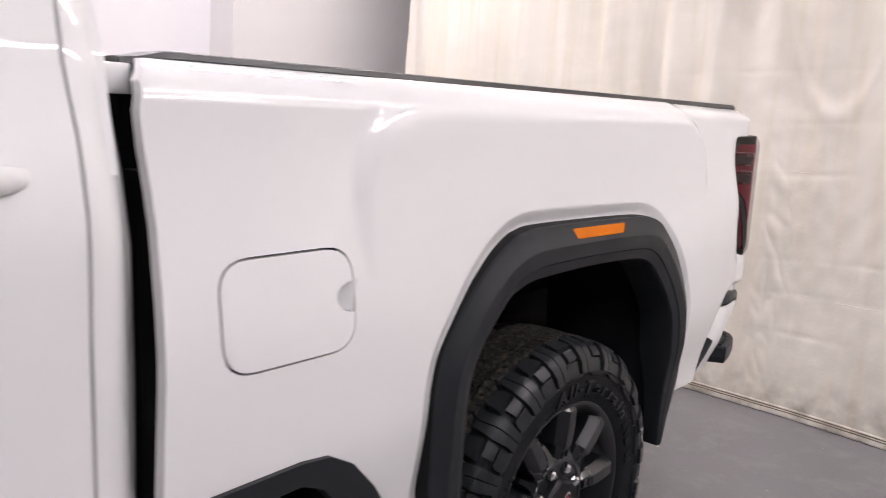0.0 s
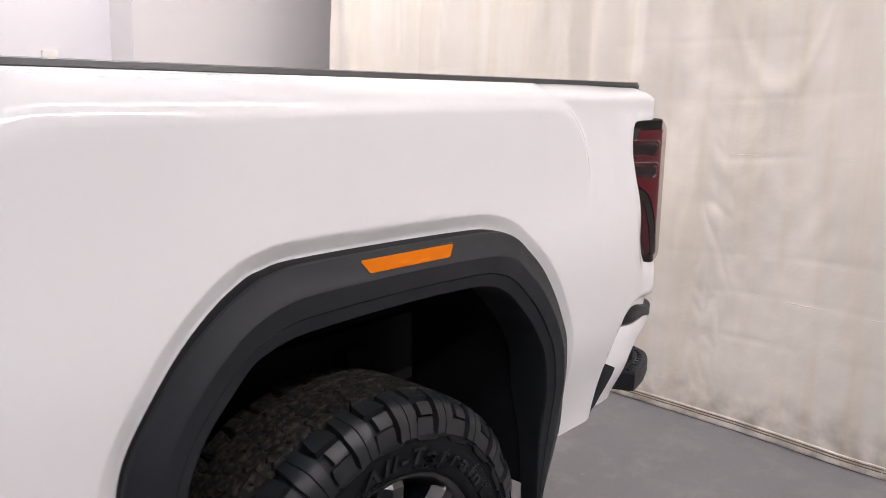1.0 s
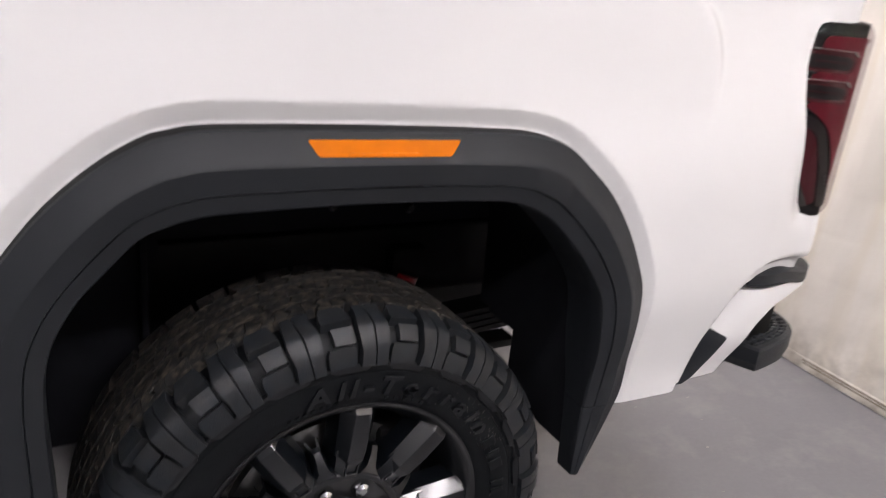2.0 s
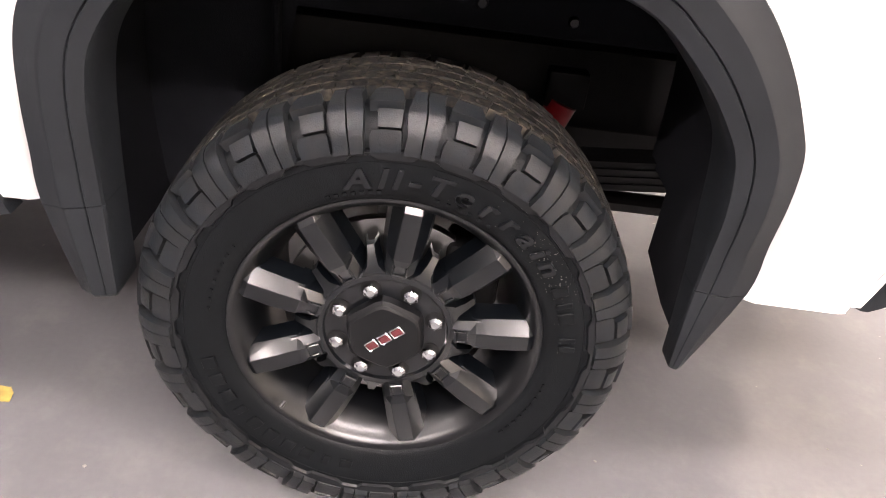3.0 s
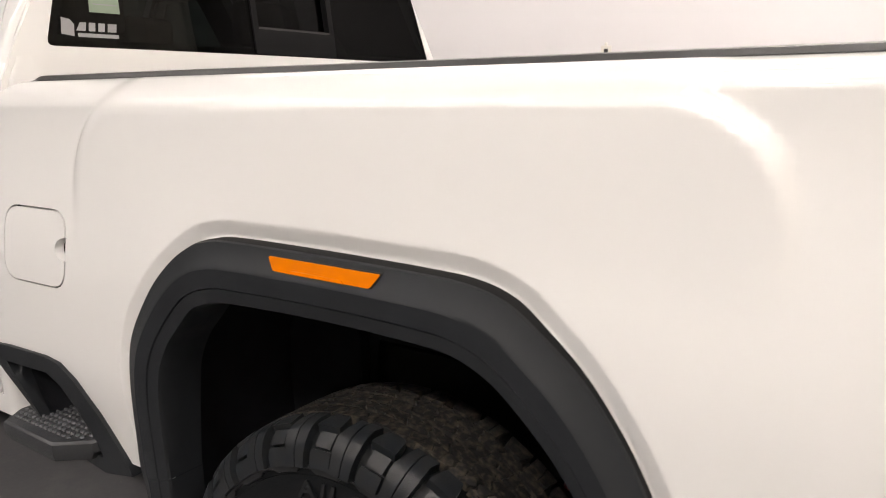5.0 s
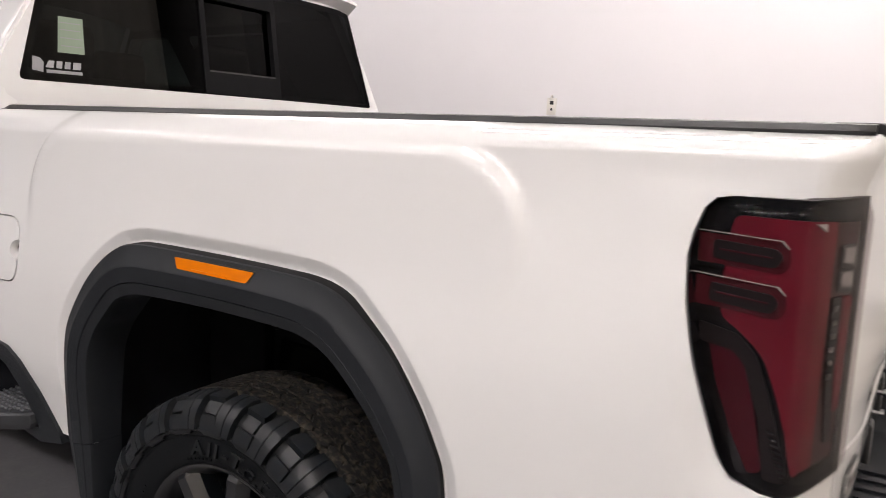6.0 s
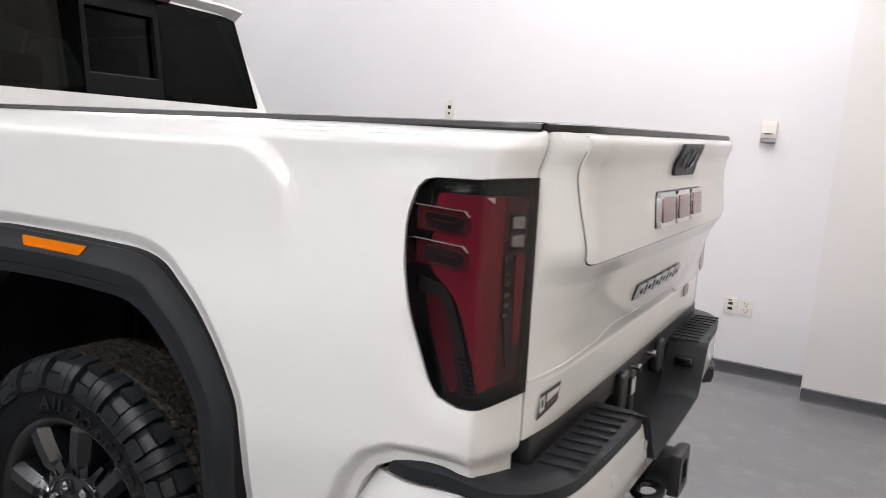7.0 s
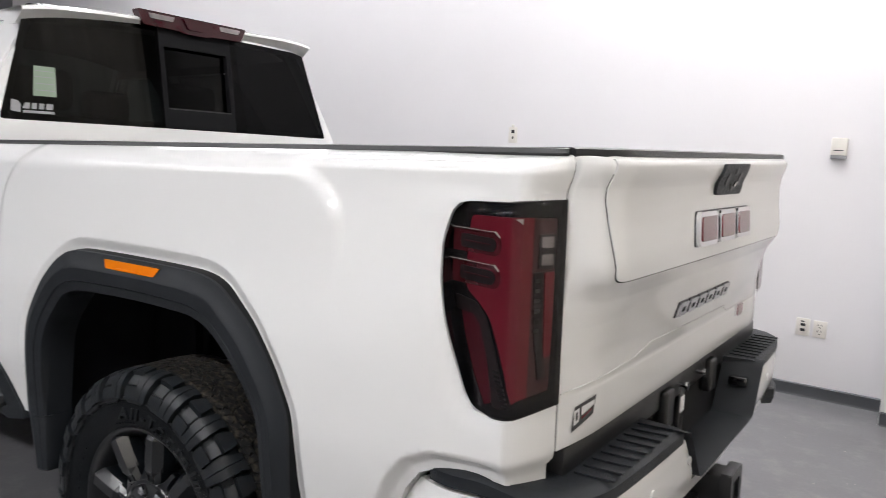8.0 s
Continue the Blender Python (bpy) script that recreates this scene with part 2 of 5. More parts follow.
def box_bm(x0, x1, y0, y1, z0, z1, bevel=0.0, seg=2, bm=None):
    b = bmesh.new()
    bmesh.ops.create_cube(b, size=1)
    for v in b.verts:
        v.co = Vector(((x0 + x1) / 2 + v.co.x * (x1 - x0), (y0 + y1) / 2 + v.co.y * (y1 - y0), (z0 + z1) / 2 + v.co.z * (z1 - z0)))
    if bevel:
        bmesh.ops.bevel(b, geom=b.edges[:], offset=bevel, segments=seg, affect="EDGES", profile=0.5)
    return join(bm, b)


def join(bm, b):
    if bm is None:
        return b
    me = bpy.data.meshes.new("tmp")
    b.to_mesh(me)
    b.free()
    bm.from_mesh(me)
    bpy.data.meshes.remove(me)
    return bm


def cyl_bm(p0, p1, r0, r1=None, seg=24, caps=True, bm=None):
    p0, p1 = Vector(p0), Vector(p1)
    d = p1 - p0
    b = bmesh.new()
    bmesh.ops.create_cone(b, cap_ends=caps, segments=seg, radius1=r0, radius2=r0 if r1 is None else r1, depth=d.length)
    b.transform(Matrix.Translation((p0 + p1) / 2) @ d.to_track_quat("Z", "Y").to_matrix().to_4x4())
    return join(bm, b)


def revolve(profile, seg=96, bm=None):
    """Profile of (radius, y) turned about the y axis."""
    b = bm or bmesh.new()
    rings = [[b.verts.new((r * math.cos(2 * math.pi * i / seg), y, r * math.sin(2 * math.pi * i / seg))) for i in range(seg)] for r, y in profile]
    for a, c in zip(rings, rings[1:]):
        for i in range(seg):
            b.faces.new((a[i], a[(i + 1) % seg], c[(i + 1) % seg], c[i]))
    return b


def loft(rows, closed=False, bm=None):
    b = bm or bmesh.new()
    vs = [[b.verts.new(p) for p in row] for row in rows]
    n = len(vs[0])
    for a, c in zip(vs, vs[1:]):
        for i in range(n if closed else n - 1):
            b.faces.new((a[i], a[(i + 1) % n], c[(i + 1) % n], c[i]))
    return b


def smoothstep(x, a, b):
    t = min(max((x - a) / (b - a), 0.0), 1.0)
    return t * t * (3 - 2 * t)


def inside(p, poly):
    x, y = p
    r = False
    for (x0, y0), (x1, y1) in zip(poly, poly[1:] + poly[:1]):
        if (y0 > y) != (y1 > y) and x < (x1 - x0) * (y - y0) / (y1 - y0) + x0:
            r = not r
    return r


def line_distance(x, z, pts):
    best = 9.0
    for (x0, z0), (x1, z1) in zip(pts, pts[1:]):
        dx, dz = x1 - x0, z1 - z0
        t = min(max(((x - x0) * dx + (z - z0) * dz) / (dx * dx + dz * dz + 1e-12), 0), 1)
        best = min(best, math.hypot(x - x0 - t * dx, z - z0 - t * dz))
    return best


def spline(pts, n):
    """Catmull-Rom through pts, n points evenly by index."""
    out = []
    m = len(pts)
    for k in range(n):
        f = k * (m - 1) / (n - 1)
        i = min(int(f), m - 2)
        t = f - i
        p0, p1, p2, p3 = (np.array(pts[min(max(j, 0), m - 1)], float) for j in (i - 1, i, i + 1, i + 2))
        q = 0.5 * (2 * p1 + (p2 - p0) * t + (2 * p0 - 5 * p1 + 4 * p2 - p3) * t * t + (3 * p1 - p0 - 3 * p2 + p3) * t ** 3)
        out.append(tuple(float(c) for c in q))
    return out


def rounded(poly, r, n=5):
    """The polygon with its corners rounded by radius r (a number or one per corner)."""
    out = []
    m = len(poly)
    for i in range(m):
        p, a, b = Vector(poly[i]), Vector(poly[i - 1]), Vector(poly[(i + 1) % m])
        rr = r[i] if isinstance(r, (list, tuple)) else r
        if rr <= 0:
            out.append(tuple(p))
            continue
        d1, d2 = (a - p), (b - p)
        k = min(rr, d1.length * 0.49, d2.length * 0.49)
        s, e = p + d1.normalized() * k, p + d2.normalized() * k
        for j in range(n + 1):
            t = j / n
            out.append(tuple((1 - t) ** 2 * s + 2 * t * (1 - t) * p + t * t * e))
    return out


def patch(outline, place, holes=(), step=0.03, front=0.0, back=None, us=(), vs=(), cuts=()):
    """A sheet over the polygon outline less its holes, in the flat (u, v), laid by place(u, v, offset). With back, its rims are turned in to that offset. cuts: lines that the mesh follows."""
    u0, u1 = min(p[0] for p in outline), max(p[0] for p in outline)
    v0, v1 = min(p[1] for p in outline), max(p[1] for p in outline)
    nu, nv = max(1, round((u1 - u0) / step)), max(1, round((v1 - v0) / step))
    ulist = sorted({u0 + (u1 - u0) * i / nu for i in range(nu + 1)} | {u for u in us if u0 < u < u1})
    vlist = sorted({v0 + (v1 - v0) * i / nv for i in range(nv + 1)} | {v for v in vs if v0 < v < v1})
    bm = bmesh.new()
    g = [[bm.verts.new((u, v, 0)) for v in vlist] for u in ulist]
    for i in range(len(ulist) - 1):
        for j in range(len(vlist) - 1):
            bm.faces.new((g[i][j], g[i + 1][j], g[i + 1][j + 1], g[i][j + 1]))
    for poly, closed in [(p, True) for p in (outline, *holes)] + [(p, False) for p in cuts]:
        for (x0, y0), (x1, y1) in zip(poly, list(poly[1:]) + ([poly[0]] if closed else [])):
            if abs(x1 - x0) + abs(y1 - y0) < 1e-7:
                continue
            e = step * 0.6
            lo_x, hi_x, lo_y, hi_y = min(x0, x1) - e, max(x0, x1) + e, min(y0, y1) - e, max(y0, y1) + e
            fs = [f for f in bm.faces if min(v.co.x for v in f.verts) < hi_x and max(v.co.x for v in f.verts) > lo_x
                  and min(v.co.y for v in f.verts) < hi_y and max(v.co.y for v in f.verts) > lo_y]
            geom = list({v for f in fs for v in f.verts}) + list({d for f in fs for d in f.edges}) + fs
            if fs:
                bmesh.ops.bisect_plane(bm, geom=geom, dist=1e-6, plane_co=(x0, y0, 0), plane_no=(y1 - y0, x0 - x1, 0))
    dead = []
    for f in bm.faces:
        c = f.calc_center_median()
        if not inside((c.x, c.y), list(outline)) or any(inside((c.x, c.y), list(h)) for h in holes):
            dead.append(f)
    bmesh.ops.delete(bm, geom=dead, context="FACES")
    bmesh.ops.remove_doubles(bm, verts=bm.verts[:], dist=1e-5)
    if back is not None:
        rim = [e for e in bm.edges if len(e.link_faces) == 1]
        ret = bmesh.ops.extrude_edge_only(bm, edges=rim)
        for v in ret["geom"]:
            if isinstance(v, bmesh.types.BMVert):
                v.co.z = 1
    for v in bm.verts:
        v.co = Vector(place(v.co.x, v.co.y, back if v.co.z > 0.5 else front))
    return bm


def text_bm(body, size, depth, fat=0.0):
    cu = bpy.data.curves.new("tmp", "FONT")
    cu.offset = fat
    cu.body, cu.size, cu.extrude, cu.align_x, cu.align_y = body, size, depth / 2, "CENTER", "CENTER"
    ob = bpy.data.objects.new("tmp", cu)
    scene.collection.objects.link(ob)
    bpy.context.view_layer.update()
    me = bpy.data.meshes.new_from_object(ob.evaluated_get(bpy.context.evaluated_depsgraph_get()))
    b = bmesh.new()
    b.from_mesh(me)
    bpy.data.objects.remove(ob)
    bpy.data.curves.remove(cu)
    bpy.data.meshes.remove(me)
    return b


# ------------------------------------------------------------------ the room
WALL_Y = 4.21
STEP_X, STEP_Y = 1.505, 3.912        # the wall steps forward here

floor = thing("floor", box_bm(-9.0, 4.2, -6.0, 4.6, -0.12, 0.0), FLOOR, "grey epoxy floor with dust and faint stains", "floor", "structure")
thing("wall_north", box_bm(-9.2, STEP_X, WALL_Y, WALL_Y + 0.15, -0.12, CEILING_Z), WALL, "plain white painted wall", "wall", "structure")
thing("wall_step", box_bm(STEP_X, 3.898, STEP_Y, WALL_Y + 0.15, -0.12, CEILING_Z), WALL_GREY, "pale grey painted wall that steps forward", "wall", "structure")
thing("wall_east", box_bm(3.9, 4.05, -6.0, 4.4, -0.12, CEILING_Z), WALL, "plain white painted wall behind the canvas curtain", "wall", "structure")
thing("wall_south", box_bm(-9.2, 4.2, -4.55, -4.4, -0.12, CEILING_Z), WALL_DARK, "dark grey painted wall", "wall", "structure")
thing("wall_west", box_bm(-9.2, -9.0, -6.0, WALL_Y, -0.12, CEILING_Z), WALL_DARK, "dark grey painted wall", "wall", "structure")
thing("ceiling", box_bm(-9.2, 4.2, -6.15, 4.6, CEILING_Z, CEILING_Z + 0.15), CEIL, "plain grey ceiling with long lamps", "ceiling", "structure")


def baseboard(a, b):
    a, b = Vector((*a, 0)), Vector((*b, 0))
    d = (b - a).normalized()
    n = Vector((d.y, -d.x, 0))
    prof = [(0.0, 0.0), (0.016, 0.0), (0.012, 0.006), (0.009, 0.014), (0.009, 0.078), (0.004, 0.084), (0.0, 0.085)]
    rows = [[tuple(p + n * q[0] + Vector((0, 0, q[1] + 0.001))) for q in prof] for p in (a, b)]
    return thing("baseboard", loft(rows), BASE, "dark grey vinyl baseboard along the wall foot", "baseboard", "structure", smooth=30)


baseboard((-9.0, WALL_Y), (STEP_X - 0.001, WALL_Y))
baseboard((STEP_X + 0.002, STEP_Y), (3.89, STEP_Y))

# long lamps under the ceiling, out of view; placed and weighted to light the tail
for lx, ly, ln, half in ((-3.9, -3.9, 5.0, .15), (1.0, -3.9, 3.2, .15), (-3.9, -1.5, 5.0, .06), (1.0, -1.5, 3.2, .06), (-3.9, 3.2, 5.0, .11), (0.2, 3.2, 2.4, .09), (1.3, 2.2, 1.6, .11)):
    lamp = empty("ceiling_light", "long white lamp with a bright diffuser under the ceiling", "ceiling light", "ceiling lights")
    part("housing", box_bm(lx - ln / 2 - 0.02, lx + ln / 2 + 0.02, ly - half - 0.02, ly + half + 0.02, CEILING_Z - 0.06, CEILING_Z - 0.002, 0.01), CEIL, lamp)
    part("diffuser", box_bm(lx - ln / 2, lx + ln / 2, ly - half, ly + half, CEILING_Z - 0.085, CEILING_Z - 0.061), LAMP_EAST if lx > 0 else LAMP, lamp, "bright white diffuser")


# canvas curtain, hung in loose folds
CURTAIN = [(2.66, 3.32), (2.60, 2.6), (2.50, 1.6), (2.42, 0.75), (2.39, 0.42), (2.375, 0.14), (2.35, -0.12), (2.325, -0.45), (2.28, -1.2), (2.25, -2.4), (2.3, -4.2)]


def curtain_xy(s):
    f = s * (len(CURTAIN) - 1)
    i = min(int(f), len(CURTAIN) - 2)
    a, b = CURTAIN[i], CURTAIN[i + 1]
    return a[0] + (b[0] - a[0]) * (f - i), a[1] + (b[1] - a[1]) * (f - i)


def curtain_fold(y, z):
    h = min(max(z / 2.4, 0), 1.6)
    lift = 0.35 + 0.65 * min(1, z / 0.5)
    d = 0.040 * math.sin(y * 5.1 + 0.6 + 0.12 * z) * (0.25 + 0.5 * h) + 0.022 * math.sin(y * 11.3 + 1.9 - 0.2 * z) * (0.2 + 0.6 * h) + 0.012 * math.sin(y * 23.0 + 0.5 * z) * h
    d += 0.030 * smoothstep(y, 0.15, 0.9) * smoothstep(z, 0.4, 1.5) * math.sin(y * 24 + 0.5 * math.sin(z * 1.3) + 1.7 * math.sin(y * 5))
    d += 0.040 * noise.noise(Vector((y * 1.7, z * 0.5, 3.1))) + 0.018 * noise.noise(Vector((y * 5.0, z * 2.1, 8.0))) + 0.005 * noise.noise(Vector((y * 13, z * 9.0, 1.0)))
    # crumpled streak from the swag to the floor
    w = math.exp(-((y - CRUMPLE + 0.05 * (1.2 - z)) / 0.10) ** 2) * smoothstep(z, 1.55, 1.2)
    d += 0.006 * w * (0.5 - abs(noise.noise(Vector((y * 14, z * 8 - y * 6, 5.0)))) * 2)
    # flattened packing folds
    for k, zk in enumerate(FOLDS):
        zz = zk - 0.05 * (y - 0.5) + 0.012 * math.sin(y * 3.0 + k)
        e = abs(z - zz)
        if e < 0.06:
            d += 0.0045 * math.exp(-e / 0.012) * (0.4 + noise.noise(Vector((y * 3, k * 4.0, 0))))
    # a slack swag near eye height
    sag = 1.51 + 7.5 * (y - 0.14) ** 2
    d -= 0.009 * math.exp(-((z - sag) / 0.06) ** 2) * math.exp(-((y - 0.14) / 0.16) ** 2)
    d += 0.004 * math.exp(-((z - sag - 0.10) / 0.06) ** 2) * math.exp(-((y - 0.14) / 0.15) ** 2)
    return d * lift


CRUMPLE = 0.36
FOLDS = (0.40, 0.60, 0.78, 1.22, 1.48, 1.73)
levels = [2.3 * j / 190 for j in range(190)] + [2.3 + 2.0 * j / 30 for j in range(31)]
steps = [0.30 * i / 40 for i in range(40)] + [0.30 + 0.50 * i / 300 for i in range(300)] + [0.80 + 0.20 * i / 40 for i in range(41)]
rows = []
for q in steps:
    x, y = curtain_xy(q)
    rows.append([(x + curtain_fold(y, z), y, 0.012 + z) for z in levels])
curtain = thing("curtain", loft(rows), CANVAS, "unbleached canvas curtain hanging in loose folds to the floor", "curtain", smooth=180)


def along_curtain(profile):
    """A strip laid along the curtain: profile of (out, height)."""
    out = []
    for q in steps:
        x, y = curtain_xy(q)
        out.append([(x + curtain_fold(y, z) - o, y, 0.012 + z) for o, z in profile])
    return out


hem = along_curtain([(0.0, 0.044), (0.0022, 0.043), (0.0028, 0.038), (0.0018, 0.033), (0.0030, 0.027), (0.0018, 0.021), (0.0034, 0.011), (0.003, 0.0), (0.001, -0.008)])
part("hem", loft(hem), CANVAS, curtain, "grimy stitched hem resting on the floor", smooth=60)
bm = bmesh.new()
dots = random.Random(8)
for z in (0.033, 0.021):
    for k in range(420):
        q = 0.30 + 0.50 * k / 420 + dots.uniform(-.0002, .0002)
        x, y = curtain_xy(q)
        x += curtain_fold(y, z) - 0.0034
        a = 0.0042 * dots.uniform(0.5, 1.2)
        bm.faces.new([bm.verts.new((x, y + u * a, 0.012 + z + v * 0.0028)) for u, v in ((-1, -1), (1, -1), (1, 1), (-1, 1))])
stitch = part("stitching", bm, STITCH, curtain, "tan stitches along the hem")
tagged(stitch, kind="stuff")
for sz in FOLDS[1:5:2]:
    seam = []
    for q in steps:
        x, y = curtain_xy(q)
        z = sz - 0.05 * (y - 0.5) + 0.012 * math.sin(y * 3.0)
        z += 0.006 * noise.noise(Vector((y * 9, sz, 2.0))) + 0.003 * noise.noise(Vector((y * 40, sz, 2.0)))
        x += curtain_fold(y, z)
        o = 0.0013 * max(-0.3, noise.noise(Vector((y * 6, sz * 5, 7.0))) + 0.1)
        seam.append([(x + 0.0004, y, 0.012 + z - 0.003), (x - o, y, 0.012 + z - 0.001), (x - o, y, 0.012 + z + 0.001), (x + 0.0004, y, 0.012 + z + 0.003)])
    part("seam", loft(seam), CANVAS, curtain)


# ------------------------------------------------------------------ the truck, in its own frame: x to the tail, y across, z up
YC = 1.02                     # the truck's middle line
truck = empty("pickup_truck", "white heavy-duty crew-cab pickup truck with black trim on the floor", "pickup truck")
truck.matrix_world = pose(0, 0, 0, 0, -1.609, 0)      # it sits with its tail a little high


def mirror(bm):
    for v in bm.verts:
        v.co.y = 2 * YC - v.co.y
    bmesh.ops.reverse_faces(bm, faces=bm.faces[:])
    return bm


FLARE_OUT = spline([(-.500, .475), (-.540, .63), (-.543, .72), (-.543, .80), (-.537, .885), (-.514, .954), (-.445, 1.05), (-.375, 1.113), (-.315, 1.148), (-.28, 1.158), (-.22, 1.165), (0, 1.163),
                    (.19, 1.158), (.28, 1.152), (.345, 1.134), (.395, 1.10), (.46, 1.044), (.515, .972), (.555, .90), (.575, .85), (.580, .78), (.578, .70), (.577, .600), (.518, .440)], 93)
FLARE_IN = spline([(-.44, .475), (-.444, .64), (-.446, .72), (-.446, .80), (-.436, .875), (-.405, .935), (-.37, .975), (-.325, 1.02), (-.295, 1.034), (-.26, 1.044), (-.2, 1.05), (0, 1.053),
                   (.19, 1.047), (.26, 1.038), (.315, 1.015), (.36, .98), (.41, .93), (.445, .885), (.470, .845), (.482, .80), (.488, .74), (.489, .68), (.490, .600), (.494, .440)], 93)
LAMP_EDGE = [(1.215, 1.372), (1.10, 1.366), (1.00, 1.364), (.978, 1.360), (.963, 1.345), (.952, 1.31), (.947, 1.275), (.953, 1.21), (.971, 1.13), (.998, 1.040), (1.015, .992), (1.036, .964),
             (1.075, .954), (1.13, .955), (1.215, .972)]
FLANGE = [(.803, .570), (.815, .60), (.844, .688), (.879, .762), (.915, .806), (.957, .825), (1.06, .825), (1.215, .812)]


def knee(v, at, r):
    """A ramp that starts at `at`, its foot rounded over r to both sides."""
    if v <= at - r:
        return 0.0
    return v - at if v >= at + r else (v - at + r) ** 2 / (4 * r)


def bed_y(x, z):
    """How far in from the wheel's outer face the bed side lies."""
    side_y = -0.028 + 0.050 * smoothstep(z, 1.0, 1.40)
    # beyond the hip the panel stands up straight and rolls over close under the rail
    f = smoothstep(x, -0.3, 0.3)
    plain = side_y + (2.2 - 2.2 * f) * knee(z, 1.425, 0.030) + 3.4 * f * knee(z, 1.434, 0.016)
    # the hip over the wheel: a raised field, its shoulder in two facets, with rounded upper corners
    qx, qz = abs(x + 0.01) - (0.70 - 0.16), z - (1.403 - 0.16)
    d = math.hypot(max(qx, 0), max(qz, 0)) + min(max(qx, qz), 0) - 0.16
    r = 0.010 + 0.013 * smoothstep(x, 0.1, -0.5)
    hip = side_y + 0.028 * (1 - smoothstep(z, 1.0, 1.24)) - 0.018 * smoothstep(z, 1.15, 1.37) + 0.9 * knee(d, 0.0, r) + 1.15 * knee(d, 0.030, r)
    k = 0.010 + 0.014 * smoothstep(x, 0.0, -0.5)
    m = max(k - abs(hip - plain), 0.0) / k
    y = min(hip, plain) - m * m * k / 4
    # a flat rebate round the flare
    y += 0.014 * min(1.0, max(0.0, (0.034 - line_distance(x, z, FLARE_OUT[3:90])) / 0.028))
    y += 0.030 * smoothstep(z, 0.85, 0.60)
    if x > 0.7:
        y += 0.018 * smoothstep(x, 0.72, 1.09)
        y += 0.013 * smoothstep(x, 0.92, 1.06) * smoothstep(z, 1.16, 0.98)
        y += (0.012 - 0.009 * smoothstep(z, 1.02, 1.16)) * knee(1 - line_distance(x, z, LAMP_EDGE) / 0.034, 0.0, 0.15) * (1 - 0.7 * smoothstep(x, 1.0, 1.1)) * (1 - 0.85 * smoothstep(z, 1.345, 1.372))
        y -= 0.008 * smoothstep(x, 0.80, 0.94) * (1 - smoothstep(x, 1.0, 1.10)) * smoothstep(z, 1.03, 1.2) * (1 - smoothstep(z, 1.33, 1.40))
        y += 0.026 * (1 - smoothstep(line_distance(x, z, FLANGE), 0.018, 0.044))
    return y


def corner_x(z):
    """The bed's rear edge in side view: an S under the top lip."""
    return 1.158 + 0.016 * smoothstep(z, 1.375, 1.435) - 0.010 * smoothstep(z, 1.442, 1.47) - 0.016 * smoothstep(z, 0.866, 0.842)


def bed_point(u, z, off=0.0, flat=None):
    """Along the bed side and round its rear corner; off: outwards."""
    y = bed_y(min(u, 1.11), z) if flat is None else flat
    if u <= 1.10:
        return (u, y - off, z)
    t = min((u - 1.10) / 0.115, 1.0)
    a, b, c = Vector((1.10, y)), Vector((corner_x(z) - 0.032, y + 0.004)), Vector((corner_x(z), max(0.127, y + 0.01)))
    p = (1 - t) ** 2 * a + 2 * t * (1 - t) * b + t * t * c
    d = (2 * (1 - t) * (b - a) + 2 * t * (c - b)).normalized()
    return (p.x + d.y * off, p.y - d.x * off, z)


# bed side
BODY_Z = [1.243 + .0078 * k for k in range(17)] + [1.376, 1.384] + [1.390 + .005 * k for k in range(12)] + [1.451]
BODY_U = [q - .01 for k in range(27) for q in (.535 + .0082 * k, -.535 - .0082 * k)] + [.905, .915, .925, .935, 1.11, 1.12, 1.13, 1.14, 1.15, 1.16, 1.18, 1.20]
arch = [(o[0] * 0.55 + i[0] * 0.45, o[1] * 0.55 + i[1] * 0.45) for o, i in zip(FLARE_OUT, FLARE_IN)][::2]
arch = [(arch[0][0], 0.3)] + arch + [(arch[-1][0], 0.3)]
notch = [(-1.2, .814), (-1.05, .815), (-.90, .813), (-.835, .806), (-.785, .786), (-.705, .705), (-.645, .628), (-.612, .5), (-1.2, .5)]
side = [(-1.052, 1.456), (-1.083, 1.425), (-1.091, 1.385), (-1.088, 1.33), (-1.084, 1.28), (-1.082, 1.23), (-1.088, 1.05), (-1.097, .85), (-1.097, .60), (-.60, .618), (-.50, .618), (-.49, .53), (.5, .53), (.575, .575)] + FLANGE + [(1.215, 1.458)]
fuel = rounded([(-.999, 1.006), (-.751, 1.006), (-.751, 1.173), (-.999, 1.173)], 0.052, 6)
fuel_gap = rounded([(-1.003, 1.002), (-.747, 1.002), (-.747, 1.177), (-1.003, 1.177)], 0.056, 6)
lamp_hole = [(u + 0.002, z) for u, z in LAMP_EDGE]


def beside(line, d):
    """The line shifted to its left by d."""
    out = []
    for k in range(len(line)):
        a, b = Vector(line[max(k - 1, 0)]), Vector(line[min(k + 1, len(line) - 1)])
        t = (b - a).normalized()
        out.append((line[k][0] - t.y * d, line[k][1] + t.x * d))
    return out


REBATE = [beside(FLARE_OUT[6:88:3], d) for d in (0.0365, 0.0325, 0.0055, -0.006)] + [beside(FLANGE[:-1], d) for d in (0.018, 0.026, 0.035, 0.044)]
bed_side = part("bed_side", patch(side, bed_point, [arch, notch, lamp_hole, fuel_gap], 0.015, 0, -0.025, BODY_U, BODY_Z, REBATE), PAINT, truck, "glossy white bed side panel", smooth=50)
lip = spline(FLANGE, 36)
part("bed_lip", loft([[tuple(Vector(bed_point(u, z + 0.002 + dz)) + Vector((-.3 * dy if u > 1.1 else 0, dy, 0))) for u, z in lip] for dy, dz in ((.004, 0), (.016, -.006), (.05, -.010), (.16, -.012))]), PAINT, bed_side, smooth=60)
